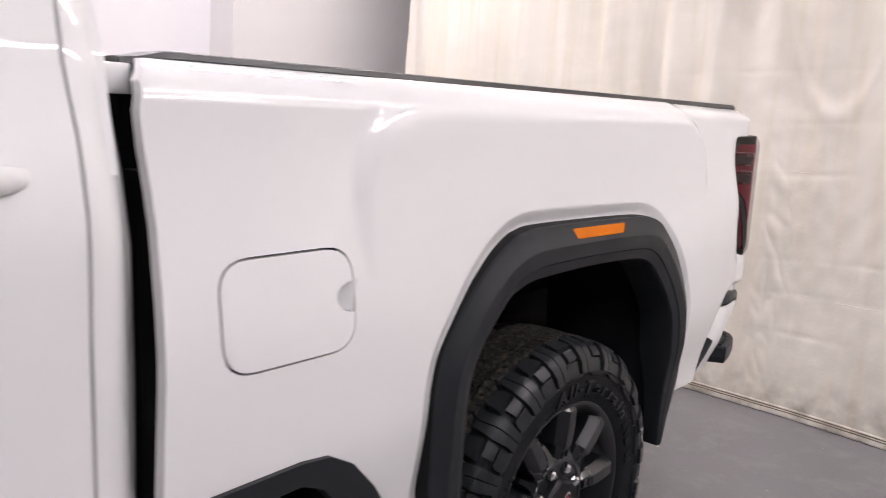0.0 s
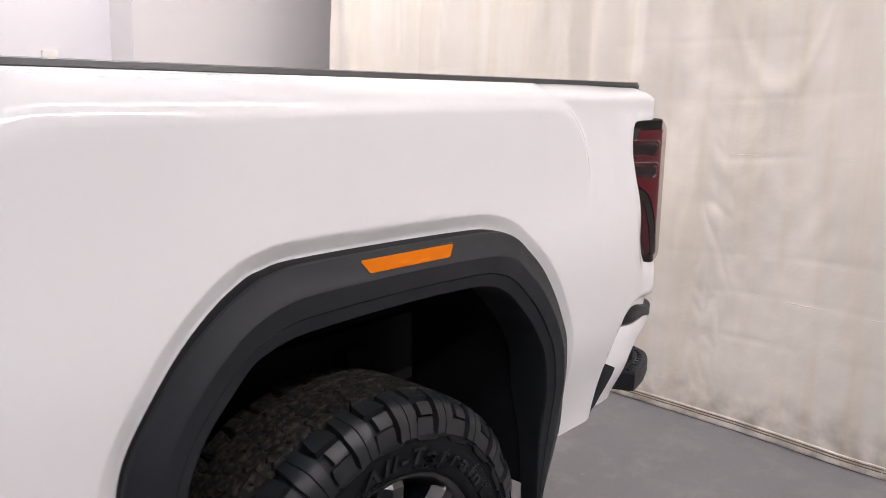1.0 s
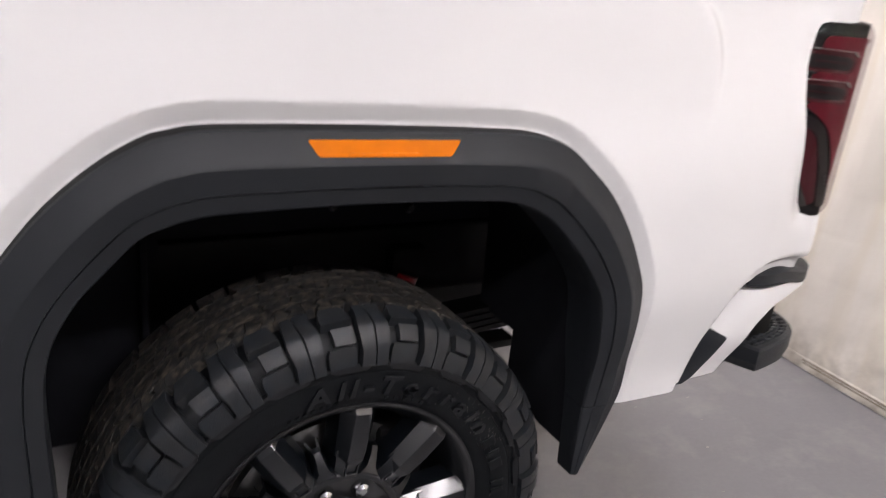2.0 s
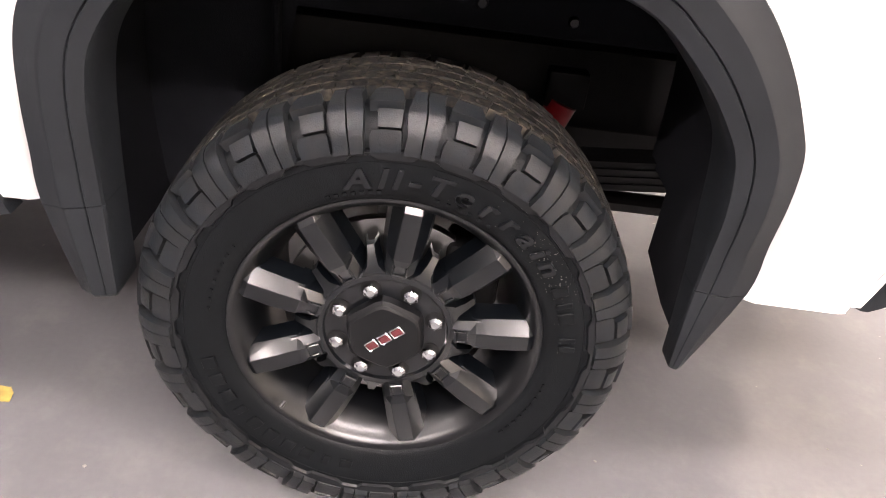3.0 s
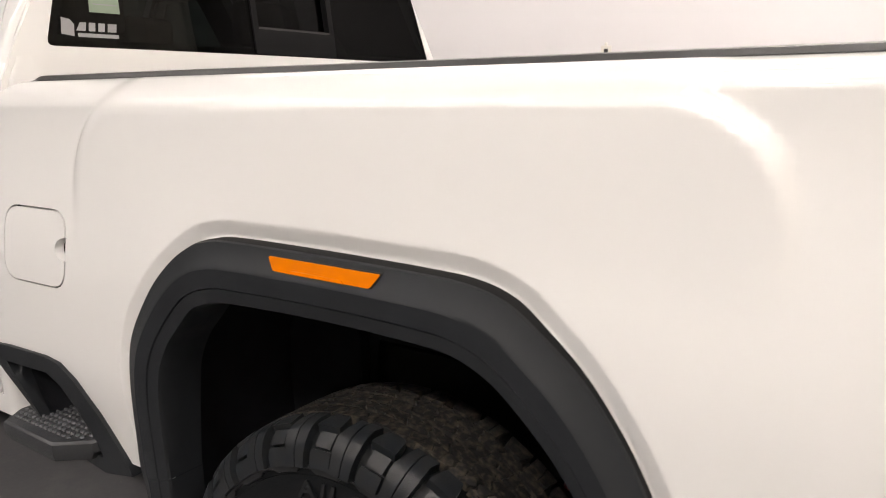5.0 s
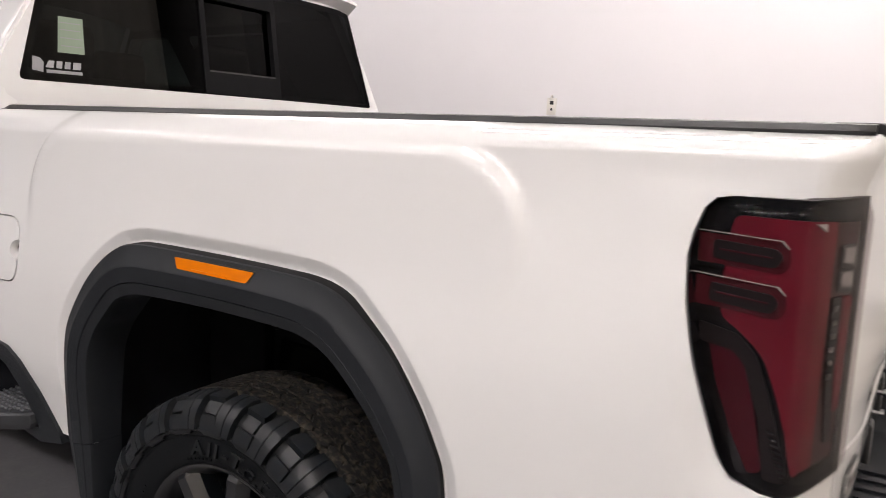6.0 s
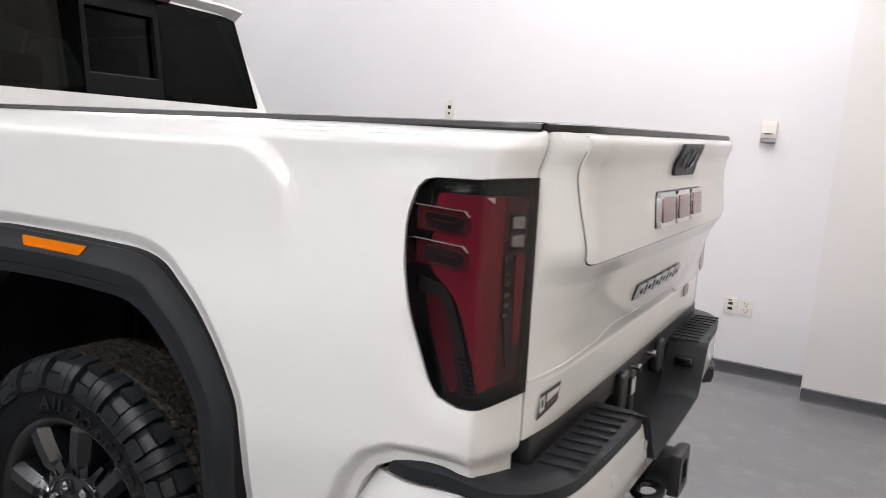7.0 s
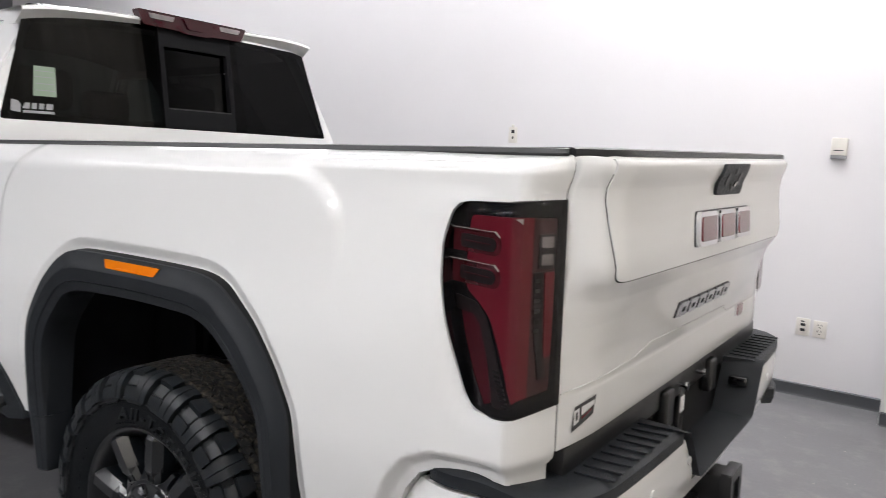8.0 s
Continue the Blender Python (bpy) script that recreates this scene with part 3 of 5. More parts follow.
bm = patch([p for p in side], bed_point, [arch, lamp_hole], 0.04, 0, -0.025)
part("bed_side", mirror(bm), PAINT, truck, smooth=50)


def fuel_point(u, z, off):
    return bed_point(u, z, off)


cup = [(-.751 + 0.036 * math.cos(a), 1.092 + 0.026 * math.sin(a)) for a in [math.pi / 2 + k * math.pi / 8 for k in range(9)]] + [(-.735, 1.066), (-.735, 1.118)]
fuel_door = part("fuel_door", patch(fuel, fuel_point, [cup], 0.03, 0.001, -0.02), PAINT, truck, "white rounded fuel filler door", smooth=50)
part("gap_backing", patch(fuel_gap, fuel_point, [cup], 0.05, -0.014), DARK, fuel_door)
cx, cy, cz = bed_point(-.751, 1.092, 0)
rows = []
for k in range(9):
    t = k / 8
    h = 0.0275 * (1 - 0.30 * t * t)
    rows.append([(cx + .005 - .038 * t + .006 * q * q, cy + .0015 + .034 * t ** 1.25 - .004 * q * q * t, cz + h * q) for q in [n / 5 - 1 for n in range(11)]])
part("finger_cup", loft(rows), PAINT, fuel_door, "white sloping wall of the finger cup", smooth=60)
part("cup_back", box_bm(cx - .05, cx + .002, cy + .040, cy + .046, cz - .03, cz + .03), DARK, fuel_door)

# wheel-arch flare
PROFILE = [(-0.012, 0.03), (0.0, -0.026), (0.015, -0.031), (0.30, -0.041), (0.36, -0.046), (0.42, -0.048), (0.72, -0.043), (0.735, -0.039), (0.75, -0.041), (0.97, -0.033), (1.0, -0.026), (1.01, 0.01), (1.02, 0.07)]


def flare_rows(i0, i1, tuck=0.0):
    rows = []
    for k in range(i0, i1):
        o, i = FLARE_OUT[k], FLARE_IN[k]
        # lower ends lie flatter against the body
        e = min(k, 92 - k) / 92
        f = 0.45 + 0.55 * smoothstep(e, 0.0, 0.14) if k > 46 else 0.80 + 0.20 * smoothstep(e, 0.02, 0.16)
        rows.append([(o[0] + (i[0] - o[0]) * t, y * f - tuck, o[1] + (i[1] - o[1]) * t) for t, y in PROFILE])
    return rows


flare = part("wheel_arch_flare", loft(flare_rows(4, 89)), PLASTIC, truck, "matt black plastic wheel arch flare", smooth=24)
gasket = []
for k in range(4, 89):
    o, i = FLARE_OUT[k], FLARE_IN[k]
    e = min(k, 92 - k) / 92
    f = 0.45 + 0.55 * smoothstep(e, 0.0, 0.14) if k > 46 else 0.80 + 0.20 * smoothstep(e, 0.02, 0.16)
    gasket.append([(o[0] + (i[0] - o[0]) * t, y * f, o[1] + (i[1] - o[1]) * t) for t, y in ((-0.020, 0.03), (-0.012, -0.018), (0.004, -0.0262))])
part("flare_gasket", loft(gasket), DARK, flare, "thin black seal between flare and body")
for a, b_ in ((0, 5), (88, 93)):
    r = flare_rows(a, b_, -0.001)
    # a chamfered joint towards the main piece
    here, there = (-1, -2) if a == 0 else (0, 1)
    edge = [tuple(Vector(p).lerp(Vector(q), 0.05)) for p, q in zip(r[here], r[there])]
    inset = [tuple(Vector(p).lerp(Vector(q), 0.02) + Vector((0, 0.004, 0))) for p, q in zip(r[here], r[there])]
    r = r[:-1] + [edge, inset] if a == 0 else [inset, edge] + r[1:]
    tip = r[0] if a == 0 else r[-1]
    mid = sum((Vector(p) for p in tip), Vector()) / len(tip)
    under = [tuple(Vector(p).lerp(mid, 0.10) + Vector((0, 0.002, -0.007))) for p in tip]
    r = [under] + r if a == 0 else r + [under]
    bm = loft(r)
    bm.faces.new([bm.verts.new(p) for p in under])
    part("flare_end_cap", bm, PLASTIC, flare, "separate lower end of the flare", smooth=24)
bm = mirror(loft(flare_rows(0, 93)))
part("wheel_arch_flare", bm, PLASTIC, truck, smooth=24)


def marker(verts2d, front, back):
    def place(u, v, off):
        k = (1.161 - v) / 0.109
        return (u, -0.031 - 0.010 * (k - 0.015) / 0.285 - off, v)
    return patch(verts2d, place, [], 0.05, front, back)


amber = rounded([(-.106, 1.1525), (-.090, 1.1295), (.117, 1.1265), (.134, 1.1490)], 0.004, 2)
side_marker = part("side_marker", marker(amber, 0.002, -0.01), AMBER, flare, "orange side marker reflector", smooth=30)
rim = rounded([(-.110, 1.1550), (-.092, 1.1270), (.119, 1.1240), (.138, 1.1515)], 0.005, 2)
part("marker_rim", marker(rim, 0.0006, -0.01), TRIM, side_marker, "thin black rim of the reflector")
rib = [(-.050, 1.1295), (.066, 1.1278), (.060, 1.1325), (-.044, 1.1343)]
part("marker_rib", marker(rib, 0.0045, -0.01), AMBER, side_marker)

# bed step at the front lower corner: frame, hollow and tread
outer = [(-1.104, .826), (-1.02, .832), (-.86, .834), (-.805, .827), (-.752, .796), (-.690, .728), (-.638, .652), (-.614, .622), (-.600, .594), (-.70, .575), (-.92, .61), (-1.000, .690), (-1.098, .785)]
hole = [(-1.040, .788), (-.862, .793), (-.815, .770), (-.770, .718), (-.728, .650), (-.705, .612), (-.80, .605), (-.945, .645), (-.988, .704)]


def step_point(u, v, off):
    return (u, bed_y(u, max(v, 0.62)) - off, v)


bed_step = part("bed_side_step", patch(outer, step_point, [hole], 0.04, 0.010, -0.03), PLASTIC, truck, "black plastic bed side step", smooth=30)
rows = [[(u, y, v) for u, v in hole] for y in (0.012, 0.24)]
bm = loft(rows, closed=True)
bm.faces.new([bm.verts.new((u, 0.24, v)) for u, v in hole])
part("step_hollow", bm, LINER, bed_step, "dark hollow behind the step")
plan = [(-1.07, .14), (-1.058, -.01), (-1.015, -.070), (-.790, -.078), (-.722, -.022), (-.695, .14)]


def slab(plan_pts, z0, z1, shrink=0.0, slope=0.0):
    bm = bmesh.new()
    cx = sum(p[0] for p in plan_pts) / len(plan_pts)
    cy = sum(p[1] for p in plan_pts) / len(plan_pts)
    rows = []
    for k, z in ((1 - shrink, z0), (1.0, z0 + (z1 - z0) * 0.4), (1.0, z1 - 0.005), (1 - 0.05, z1)):
        rows.append([(cx + (x - cx) * k, cy + (y - cy) * k, z + slope * (x - cx)) for x, y in plan_pts])
    loft(rows, closed=True, bm=bm)
    bm.faces.new([bm.verts.new(p) for p in rows[-1]])
    bm.faces.new([bm.verts.new(p) for p in rows[0][::-1]])
    return bm


part("step_tread", slab(plan, .604, .652, 0.08), TREADPLATE, bed_step, "grey-black ribbed step tread", smooth=30)
for i in range(20):
    for j in range(10):
        px = -1.045 + i * 0.0185 + 0.0092 * (j % 2)
        py = 0.100 - j * 0.0175
        if inside((px, py), [(-.88 + (x + .88) * .90, .03 + (y - .03) * .80) for x, y in plan]):
            part("tread_stud", box_bm(px - .0068, px + .0068, py - .0042, py + .0042, .650, .6570, 0.002, 1), STUD, bed_step)

# black caps on the bed rails and the tailgate
def cap_rows(xs, y_of):
    rows = []
    for x in xs:
        y = y_of(x)
        zt = 1.470 - 0.012 * smoothstep(x, -1.0, -1.07)
        rows.append([(x, y - 0.001, zt - 0.016), (x, y - 0.003, zt - 0.011), (x, y + 0.002, zt - 0.002), (x, y + 0.008, zt), (x, y + 0.075, zt), (x, y + 0.085, zt - 0.008), (x, y + 0.086, zt - 0.05)])
    return rows


xs = [-1.075, -1.045, -1.012, -1.0] + [-1 + 2.09 * k / 19 for k in range(1, 20)] + [1.10, 1.11, 1.12, 1.13, 1.14, 1.148, 1.155, 1.161]
rows = cap_rows(xs, lambda x: 0.107 + 0.008 * smoothstep(x, -0.99, -1.07) + 0.018 * max(0, (x - 1.10) / 0.066) ** 2.2)
bm = loft(rows)
for r in (rows[0], rows[-1]):
    bm.faces.new([bm.verts.new(p) for p in r])
part("bed_rail_cap", bm, TRIM, truck, "black plastic cap on the bed rail", smooth=30)
bm = loft(rows)
part("bed_rail_cap", mirror(bm), TRIM, truck, smooth=30)
part("rail_front_bracket", box_bm(-1.108, -1.062, .104, .16, 1.405, 1.448, 0.003), PAINT, truck)
bm = box_bm(-1.06, 1.125, .135, .165, 1.30, 1.452)
part("bed_inner_wall", bm, TRIM, truck)
part("bed_inner_wall", mirror(box_bm(-1.06, 1.125, .135, .165, 1.30, 1.452)), TRIM, truck)
part("bed_floor", box_bm(-1.06, 1.165, .43, 2 * YC - .43, .93, .955), DARK, truck)
part("bed_inner_wall", box_bm(-1.06, 1.125, .125, .14, 1.09, 1.31), TRIM, truck)
part("bed_inner_wall", mirror(box_bm(-1.06, 1.125, .125, .14, 1.09, 1.31)), TRIM, truck)
part("bed_front_wall", box_bm(-1.073, -1.035, .125, 2 * YC - .125, .62, 1.44), DARK, truck)
part("bed_front_wall", box_bm(-1.073, -1.035, .075, .124, .80, 1.30), DARK, truck)

# ---- tail lamps
def lamp_point(u, z, off=0.0):
    return bed_point(u, z, off, 0.058 - 0.042 * smoothstep(u, .93, 1.10))


def make_lamp(flip):
    mm = mirror if flip else (lambda q: q)
    lamp_ob = part("tail_lamp", mm(patch(LAMP_EDGE, lamp_point, [], 0.010, 0.0055, -0.03)), LAMP_BLACK, truck, "smoked red tail lamp with black rim", smooth=50)

    edge = beside(spline(LAMP_EDGE[1:14], 60), 0.006)
    part("lamp_rim", mm(loft([[bed_point(u, z, -0.003) for u, z in edge], [lamp_point(u, z, -0.002) for u, z in edge]])), GLOSS, lamp_ob, "deep black rim", smooth=60)

    def lay(poly, off, mat, name, label="", depth=0.003, step=0.010):
        return part(name, mm(patch(poly, lamp_point, [], step, off - 0.003, off - depth - 0.007)), mat, lamp_ob, label, smooth=50)
    lay(rounded([(.963, 1.343), (1.012, 1.345), (1.004, 1.20), (1.020, 1.172), (.970, 1.160), (.953, 1.25), (.953, 1.30)], 0.008, 3), 0.0092, GLOSS, "smoked_band", "black front band")
    red = rounded([(1.008, 1.338), (1.134, 1.339), (1.134, .992), (1.124, .986), (1.112, 1.014), (1.088, 1.095), (1.064, 1.150), (1.030, 1.176), (1.000, 1.192), (.996, 1.28)], [.012, 0, 0, .005, .01, .02, .02, .02, .01, .02], 4)
    lay(red, 0.0105, RED, "red_lens", "deep red lens")
    lay(rounded([(1.1345, 1.339), (1.160, 1.339), (1.158, .998), (1.1345, .993)], 0.002, 2), 0.0100, RED_REAR, "rear_red_lens", "muted red rear lens")
    lay(rounded([(1.1605, 1.337), (1.200, 1.338), (1.196, 1.006), (1.1585, .998)], 0.004, 2), 0.0096, SMOKE_GREY, "rear_lens", "grey smoked rear lens")
    low = rounded([(.974, 1.158), (1.018, 1.158), (1.038, 1.138), (1.060, 1.070), (1.078, .985), (1.050, .976), (1.018, 1.035), (.986, 1.10)], 0.010, 3)
    lay(low, 0.0100, RED_LOW, "lower_lens", "dim red lower lens")
    guide = rounded([(.968, 1.180), (1.028, 1.172), (1.056, 1.148), (1.080, 1.090), (1.100, 1.020), (1.114, .978), (1.080, .976), (1.066, 1.060), (1.042, 1.128), (1.022, 1.148), (.972, 1.150)], 0.006, 2)
    lay(guide, 0.0120, SMOKE, "light_guide", "dark bent light guide")
    lay([(.970, 1.170), (.982, 1.165), (1.000, 1.10), (1.030, 1.03), (1.060, .978), (1.044, .974), (1.016, 1.03), (.986, 1.10)], 0.0112, GLOSS, "lower_rim")
    for k in range(8):
        z = 1.050 - k * 0.0088
        u = 1.079 + k * 0.0031
        lay([(u, z), (u + 0.012, z - 0.002), (u + 0.012, z - 0.0058), (u, z - 0.0038)], 0.0145, GLOSS, "guide_tooth", depth=0.001, step=0.05)
    for z in (1.288, 1.226):
        bar = rounded([(.958, z + .021), (1.078, z + .019), (1.087, z + .006), (1.087, z - .012), (1.078, z - .023), (.958, z - .021)], [.002, .010, .008, .008, .010, .002], 4)
        lay(bar, 0.0118, BAR_LENS, "lamp_bar", "raised tinted bar")
        lay(rounded([(.980, z + .013), (1.070, z + .010), (1.078, z - .001), (1.070, z - .016), (.980, z - .014)], 0.006, 3), 0.0138, SMOKE, "bar_inset", "smoked grey inset")
        lay([(.990, z + .001), (1.064, z - .001), (1.064, z - .003), (.990, z - .0015)], 0.0150, RED_LOW, "bar_slot", depth=0.001)
        lay([(.955, z + .0238), (1.074, z + .0218), (1.085, z + .0120), (1.0860, z + .0125), (1.0755, z + .0230), (.955, z + .0250)], 0.0170, CLEAR_LENS, "bright_edge", "bright upper edge of the bar", depth=0.001)
        lay([(.952, z - .0205), (1.000, z - .0225), (1.000, z - .0275), (.952, z - .0265)], 0.0160, GLOSS, "bar_foot", depth=0.001)
    # small pale patch, a highlight put in as colour
    lay([(1.1165, 1.336), (1.134, 1.337), (1.134, 1.326), (1.130, 1.329)], 0.0150, CLEAR_LENS, "corner_glint", depth=0.001)
    for z in (1.303, 1.270):
        lay(rounded([(1.170, z + .005), (1.198, z + .006), (1.198, z - .028), (1.170, z - .027)], 0.002, 1), 0.0112, SMOKE, "light_frame")
        lay(rounded([(1.174, z), (1.194, z + .001), (1.194, z - .021), (1.174, z - .020)], 0.002, 1), 0.0128, SMOKED_CLEAR, "reverse_light", "small clear reversing light")
    lay(rounded([(1.182, 1.236), (1.198, 1.237), (1.196, 1.075), (1.185, 1.070)], .003, 1), 0.0118, RED_REAR, "rear_red_strip", "narrow red strip")
    lay([(1.162, 1.236), (1.180, 1.238), (1.181, 1.12), (1.188, 1.03), (1.176, 1.03), (1.166, 1.12)], 0.0122, SMOKE, "rear_guide")
    for k in range(6):
        z = 1.225 - k * .019
        lay([(1.164, z), (1.174, z + .001), (1.174, z - .007), (1.164, z - .008)], 0.0134, GLOSS, "rear_tooth", depth=0.001, step=0.05)
    # clear outer cover, rounded towards its rim
    def cover(u, z, off):
        return lamp_point(u, z, off + 0.0175 * min(1.0, line_distance(u, z, LAMP_EDGE) / 0.026) ** 0.5 if off > 0 else off)
    part("lens_cover", mm(patch([(min(u, 1.207), z) for u, z in LAMP_EDGE], cover, [], 0.010, 0.001, -0.02)), LENS, lamp_ob, "clear glossy outer lens", smooth=70)
    return lamp_ob


make_lamp(False)
make_lamp(True)

# ---- tailgate
GATE_PROFILE = [(.870, 1.170), (.88, 1.174), (.90, 1.1765), (.945, 1.1775), (.975, 1.1775), (.982, 1.176), (1.0, 1.180), (1.06, 1.196), (1.12, 1.209), (1.160, 1.2185), (1.168, 1.2205), (1.200, 1.2335), (1.207, 1.2365), (1.25, 1.236),
                (1.32, 1.228), (1.37, 1.226), (1.395, 1.230), (1.415, 1.240), (1.430, 1.2455), (1.440, 1.246), (1.452, 1.237), (1.47, 1.215)]
GATE_Z = [z for z, x in GATE_PROFILE] + [.978, .99, 1.085, 1.10, 1.115, 1.13, 1.145, 1.164, 1.172, 1.185, 1.204, 1.405, 1.422, 1.435, 1.446]


def gate_x(y, z):
    for (z0, x0), (z1, x1) in zip(GATE_PROFILE, GATE_PROFILE[1:]):
        if z <= z1:
            break
    t = min(max((z - z0) / (z1 - z0), 0), 1)
    x = x0 + (x1 - x0) * t
    d = min(y - 0.1285, 2 * YC - 0.1285 - y)
    # under the panel's ends a leaf-shaped facet steps back to the lower gate
    if 0.985 < z < 1.207:
        foot = 1.100 + 0.13 * max(d, 0.0)
        back = 0.013 * (1 - smoothstep(d, 0.08, 0.62))
        x -= back * smoothstep(z, 0.985, 1.05) * (1 - min(max((z - foot) / max(1.200 - foot, 0.01), 0.0), 1.0))
    x += 0.008 - 0.004 * ((y - YC) / 0.9) ** 2
    t = min(max(d / (0.11 + 0.09 * smoothstep(z, 1.24, 1.16)), 0.0), 1.0)
    base = corner_x(z) + 0.0005
    return base + (x - base) * (1 - (1 - t) ** 2)


def gate_point(y, z, off=0.0):
    # the top edge is not quite level: it climbs a little across the truck
    rise = 0.030 * (y - 0.13) / 1.55 * smoothstep(z, 1.34, 1.44)
    return (gate_x(y, z) + off, y, z + rise)


# black strips and boxes stand in for the shade in the tailgate gaps
zs = [.874 + .58 * k / 40 for k in range(41)]
seam = [[(corner_x(z) - .0012, y, z) for z in zs] for y in (.1262, .1330)]
part("gate_gap_shade", loft(seam), DARK, truck)
part("gate_gap_shade", mirror(loft(seam)), DARK, truck)
part("gate_gap_backing", box_bm(1.08, 1.128, .112, .22, .87, 1.44), DARK, truck)
part("gate_gap_backing", mirror(box_bm(1.08, 1.128, .112, .22, .87, 1.44)), DARK, truck)
g0, g1 = 0.1328, 2 * YC - 0.1328
gate = part("tailgate", patch([(g0, .872), (g1, .872), (g1, 1.456), (g0, 1.456)], gate_point, [], 0.02, 0, -0.03, [g0 + .005, g0 + .01, g1 - .01, g1 - .005], GATE_Z), PAINT, truck, "closed white tailgate", smooth=60)
inner = rounded([(.186, 1.450), (.182, 1.395), (.196, 1.30), (.212, 1.210), (2 * YC - .212, 1.210), (2 * YC - .196, 1.30), (2 * YC - .182, 1.395), (2 * YC - .186, 1.450)], [0, .03, .05, .022, .022, .05, .03, 0], 5)
seam_poly = [(y + (0.002 if y > YC else -0.002), z - 0.0025 if z < 1.44 else z) for y, z in inner]
part("panel_gap", patch(seam_poly, gate_point, [], 0.03, 0.0008), DARK, gate)
part("gate_panel", patch(inner, gate_point, [], 0.02, 0.0030, -0.002, (), GATE_Z), PAINT, gate, "inner gate panel outlined by a fine gap", smooth=60)
line = [(.136, .990), (.476, 1.000), (.572, 1.022), (1.263, 1.014), (1.337, .990), (1.904, .986)]
ledge = line + [(y + (.003 if .5 < y < 1.3 else 0), z - .005) for y, z in line[::-1]]
part("gate_crease", patch(ledge, gate_point, [], 0.03, 0.003, -0.004, (), GATE_Z), PAINT, gate, smooth=60)
rows = []
for k in range(41):
    y = g0 - 0.004 + (g1 - g0 + 0.008) * k / 40
    x = gate_x(y, 1.456)
    up = gate_point(y, 1.456)[2] - 1.456
    rows.append([(x + dx, y, z + up) for dx, z in ((0.001, 1.453), (0.004, 1.458), (0.002, 1.468), (-0.006, 1.471), (-0.06, 1.471), (-0.065, 1.45))])
bm = loft(rows)
for r in (rows[0], rows[-1]):
    bm.faces.new([bm.verts.new(p) for p in r])
part("gate_cap", bm, TRIM, gate, "black cap along the top of the gate", smooth=30)
hz = [(.892, 1.440), (.868, 1.380), (.885, 1.368), (1.135, 1.368), (1.152, 1.380), (1.160, 1.440)]
handle = part("gate_handle", patch(rounded(hz, 0.008, 3), gate_point, [], 0.012, 0.012, -0.02, (), GATE_Z), PLASTIC, gate, "black gate handle with buttons and camera", smooth=30)
for y, z, w, h in ((1.02, 1.420, .016, .007), (1.02, 1.386, .016, .007), (.950, 1.402, .014, .014), (1.080, 1.402, .014, .014)):
    part("button", patch(rounded([(y - w, z - h), (y + w, z - h), (y + w, z + h), (y - w, z + h)], 0.004, 2), gate_point, [], 0.012, 0.0145, 0.01), TRIM, handle, smooth=30)
part("camera_lens", cyl_bm((gate_x(1.02, 1.40) + .015, 1.02, 1.402), (gate_x(1.02, 1.40) + .019, 1.02, 1.400), 0.009, seg=16), GLOSS, handle)

# maker's badge: three plain plates, chrome round dark red
badge = part("badge", patch(rounded([(.695, 1.244), (1.25, 1.244), (1.27, 1.334), (.715, 1.334)], 0.012, 3), gate_point, [], 0.05, 0.006, 0.0), TRIM, gate, "three-part chrome and red badge", smooth=30)
for y0, y1 in ((.698, .875), (.890, 1.065), (1.080, 1.255)):
    pl = rounded([(y0, 1.246), (y1 - .008, 1.246), (y1 + .008, 1.332), (y0 + .016, 1.332)], 0.018, 4)
    part("badge_plate", patch(pl, gate_point, [], 0.05, 0.017, 0.0), CHROME, badge, "chrome plate", smooth=30)
    pl = rounded([(y0 + .020, 1.258), (y1 - .024, 1.258), (y1 - .010, 1.320), (y0 + .034, 1.320)], 0.012, 4)
    part("badge_inset", patch(pl, gate_point, [], 0.05, 0.0195, 0.015), EMBLEM_RED, badge, "dark red inset", smooth=30)
for k in range(6):
    y0 = .705 + k * 0.085
    pl = rounded([(y0, 1.062), (y0 + .066, 1.062), (y0 + .078, 1.098), (y0 + .012, 1.098)], 0.008, 3)
    cut = rounded([(y0 + .022, 1.073), (y0 + .052, 1.073), (y0 + .056, 1.086), (y0 + .026, 1.086)], 0.003, 2)
    # black outline round each bar stands in for its dark shaded bevel
    part("name_shadow", patch([(y0 - .002, 1.060), (y0 + .067, 1.060), (y0 + .080, 1.100), (y0 + .011, 1.100)], gate_point, [], 0.04, 0.004, 0.0), TRIM, gate, smooth=30)
    part("name_bar", patch(pl, gate_point, [cut], 0.04, 0.010, 0.0), NAME_CHROME, gate, "small chrome bar of the lettering", smooth=30)
for y0, w, mat in ((1.455, .10, CHROME), (1.470, .070, EMBLEM_RED)):
    pl = rounded([(y0, .948), (y0 + w, .948), (y0 + w + .01, .984), (y0 + .01, .984)], 0.006, 2)
    part("trim_badge", patch(pl, gate_point, [], 0.04, 0.006 if mat is CHROME else 0.0075, 0.0), mat, gate, smooth=30)
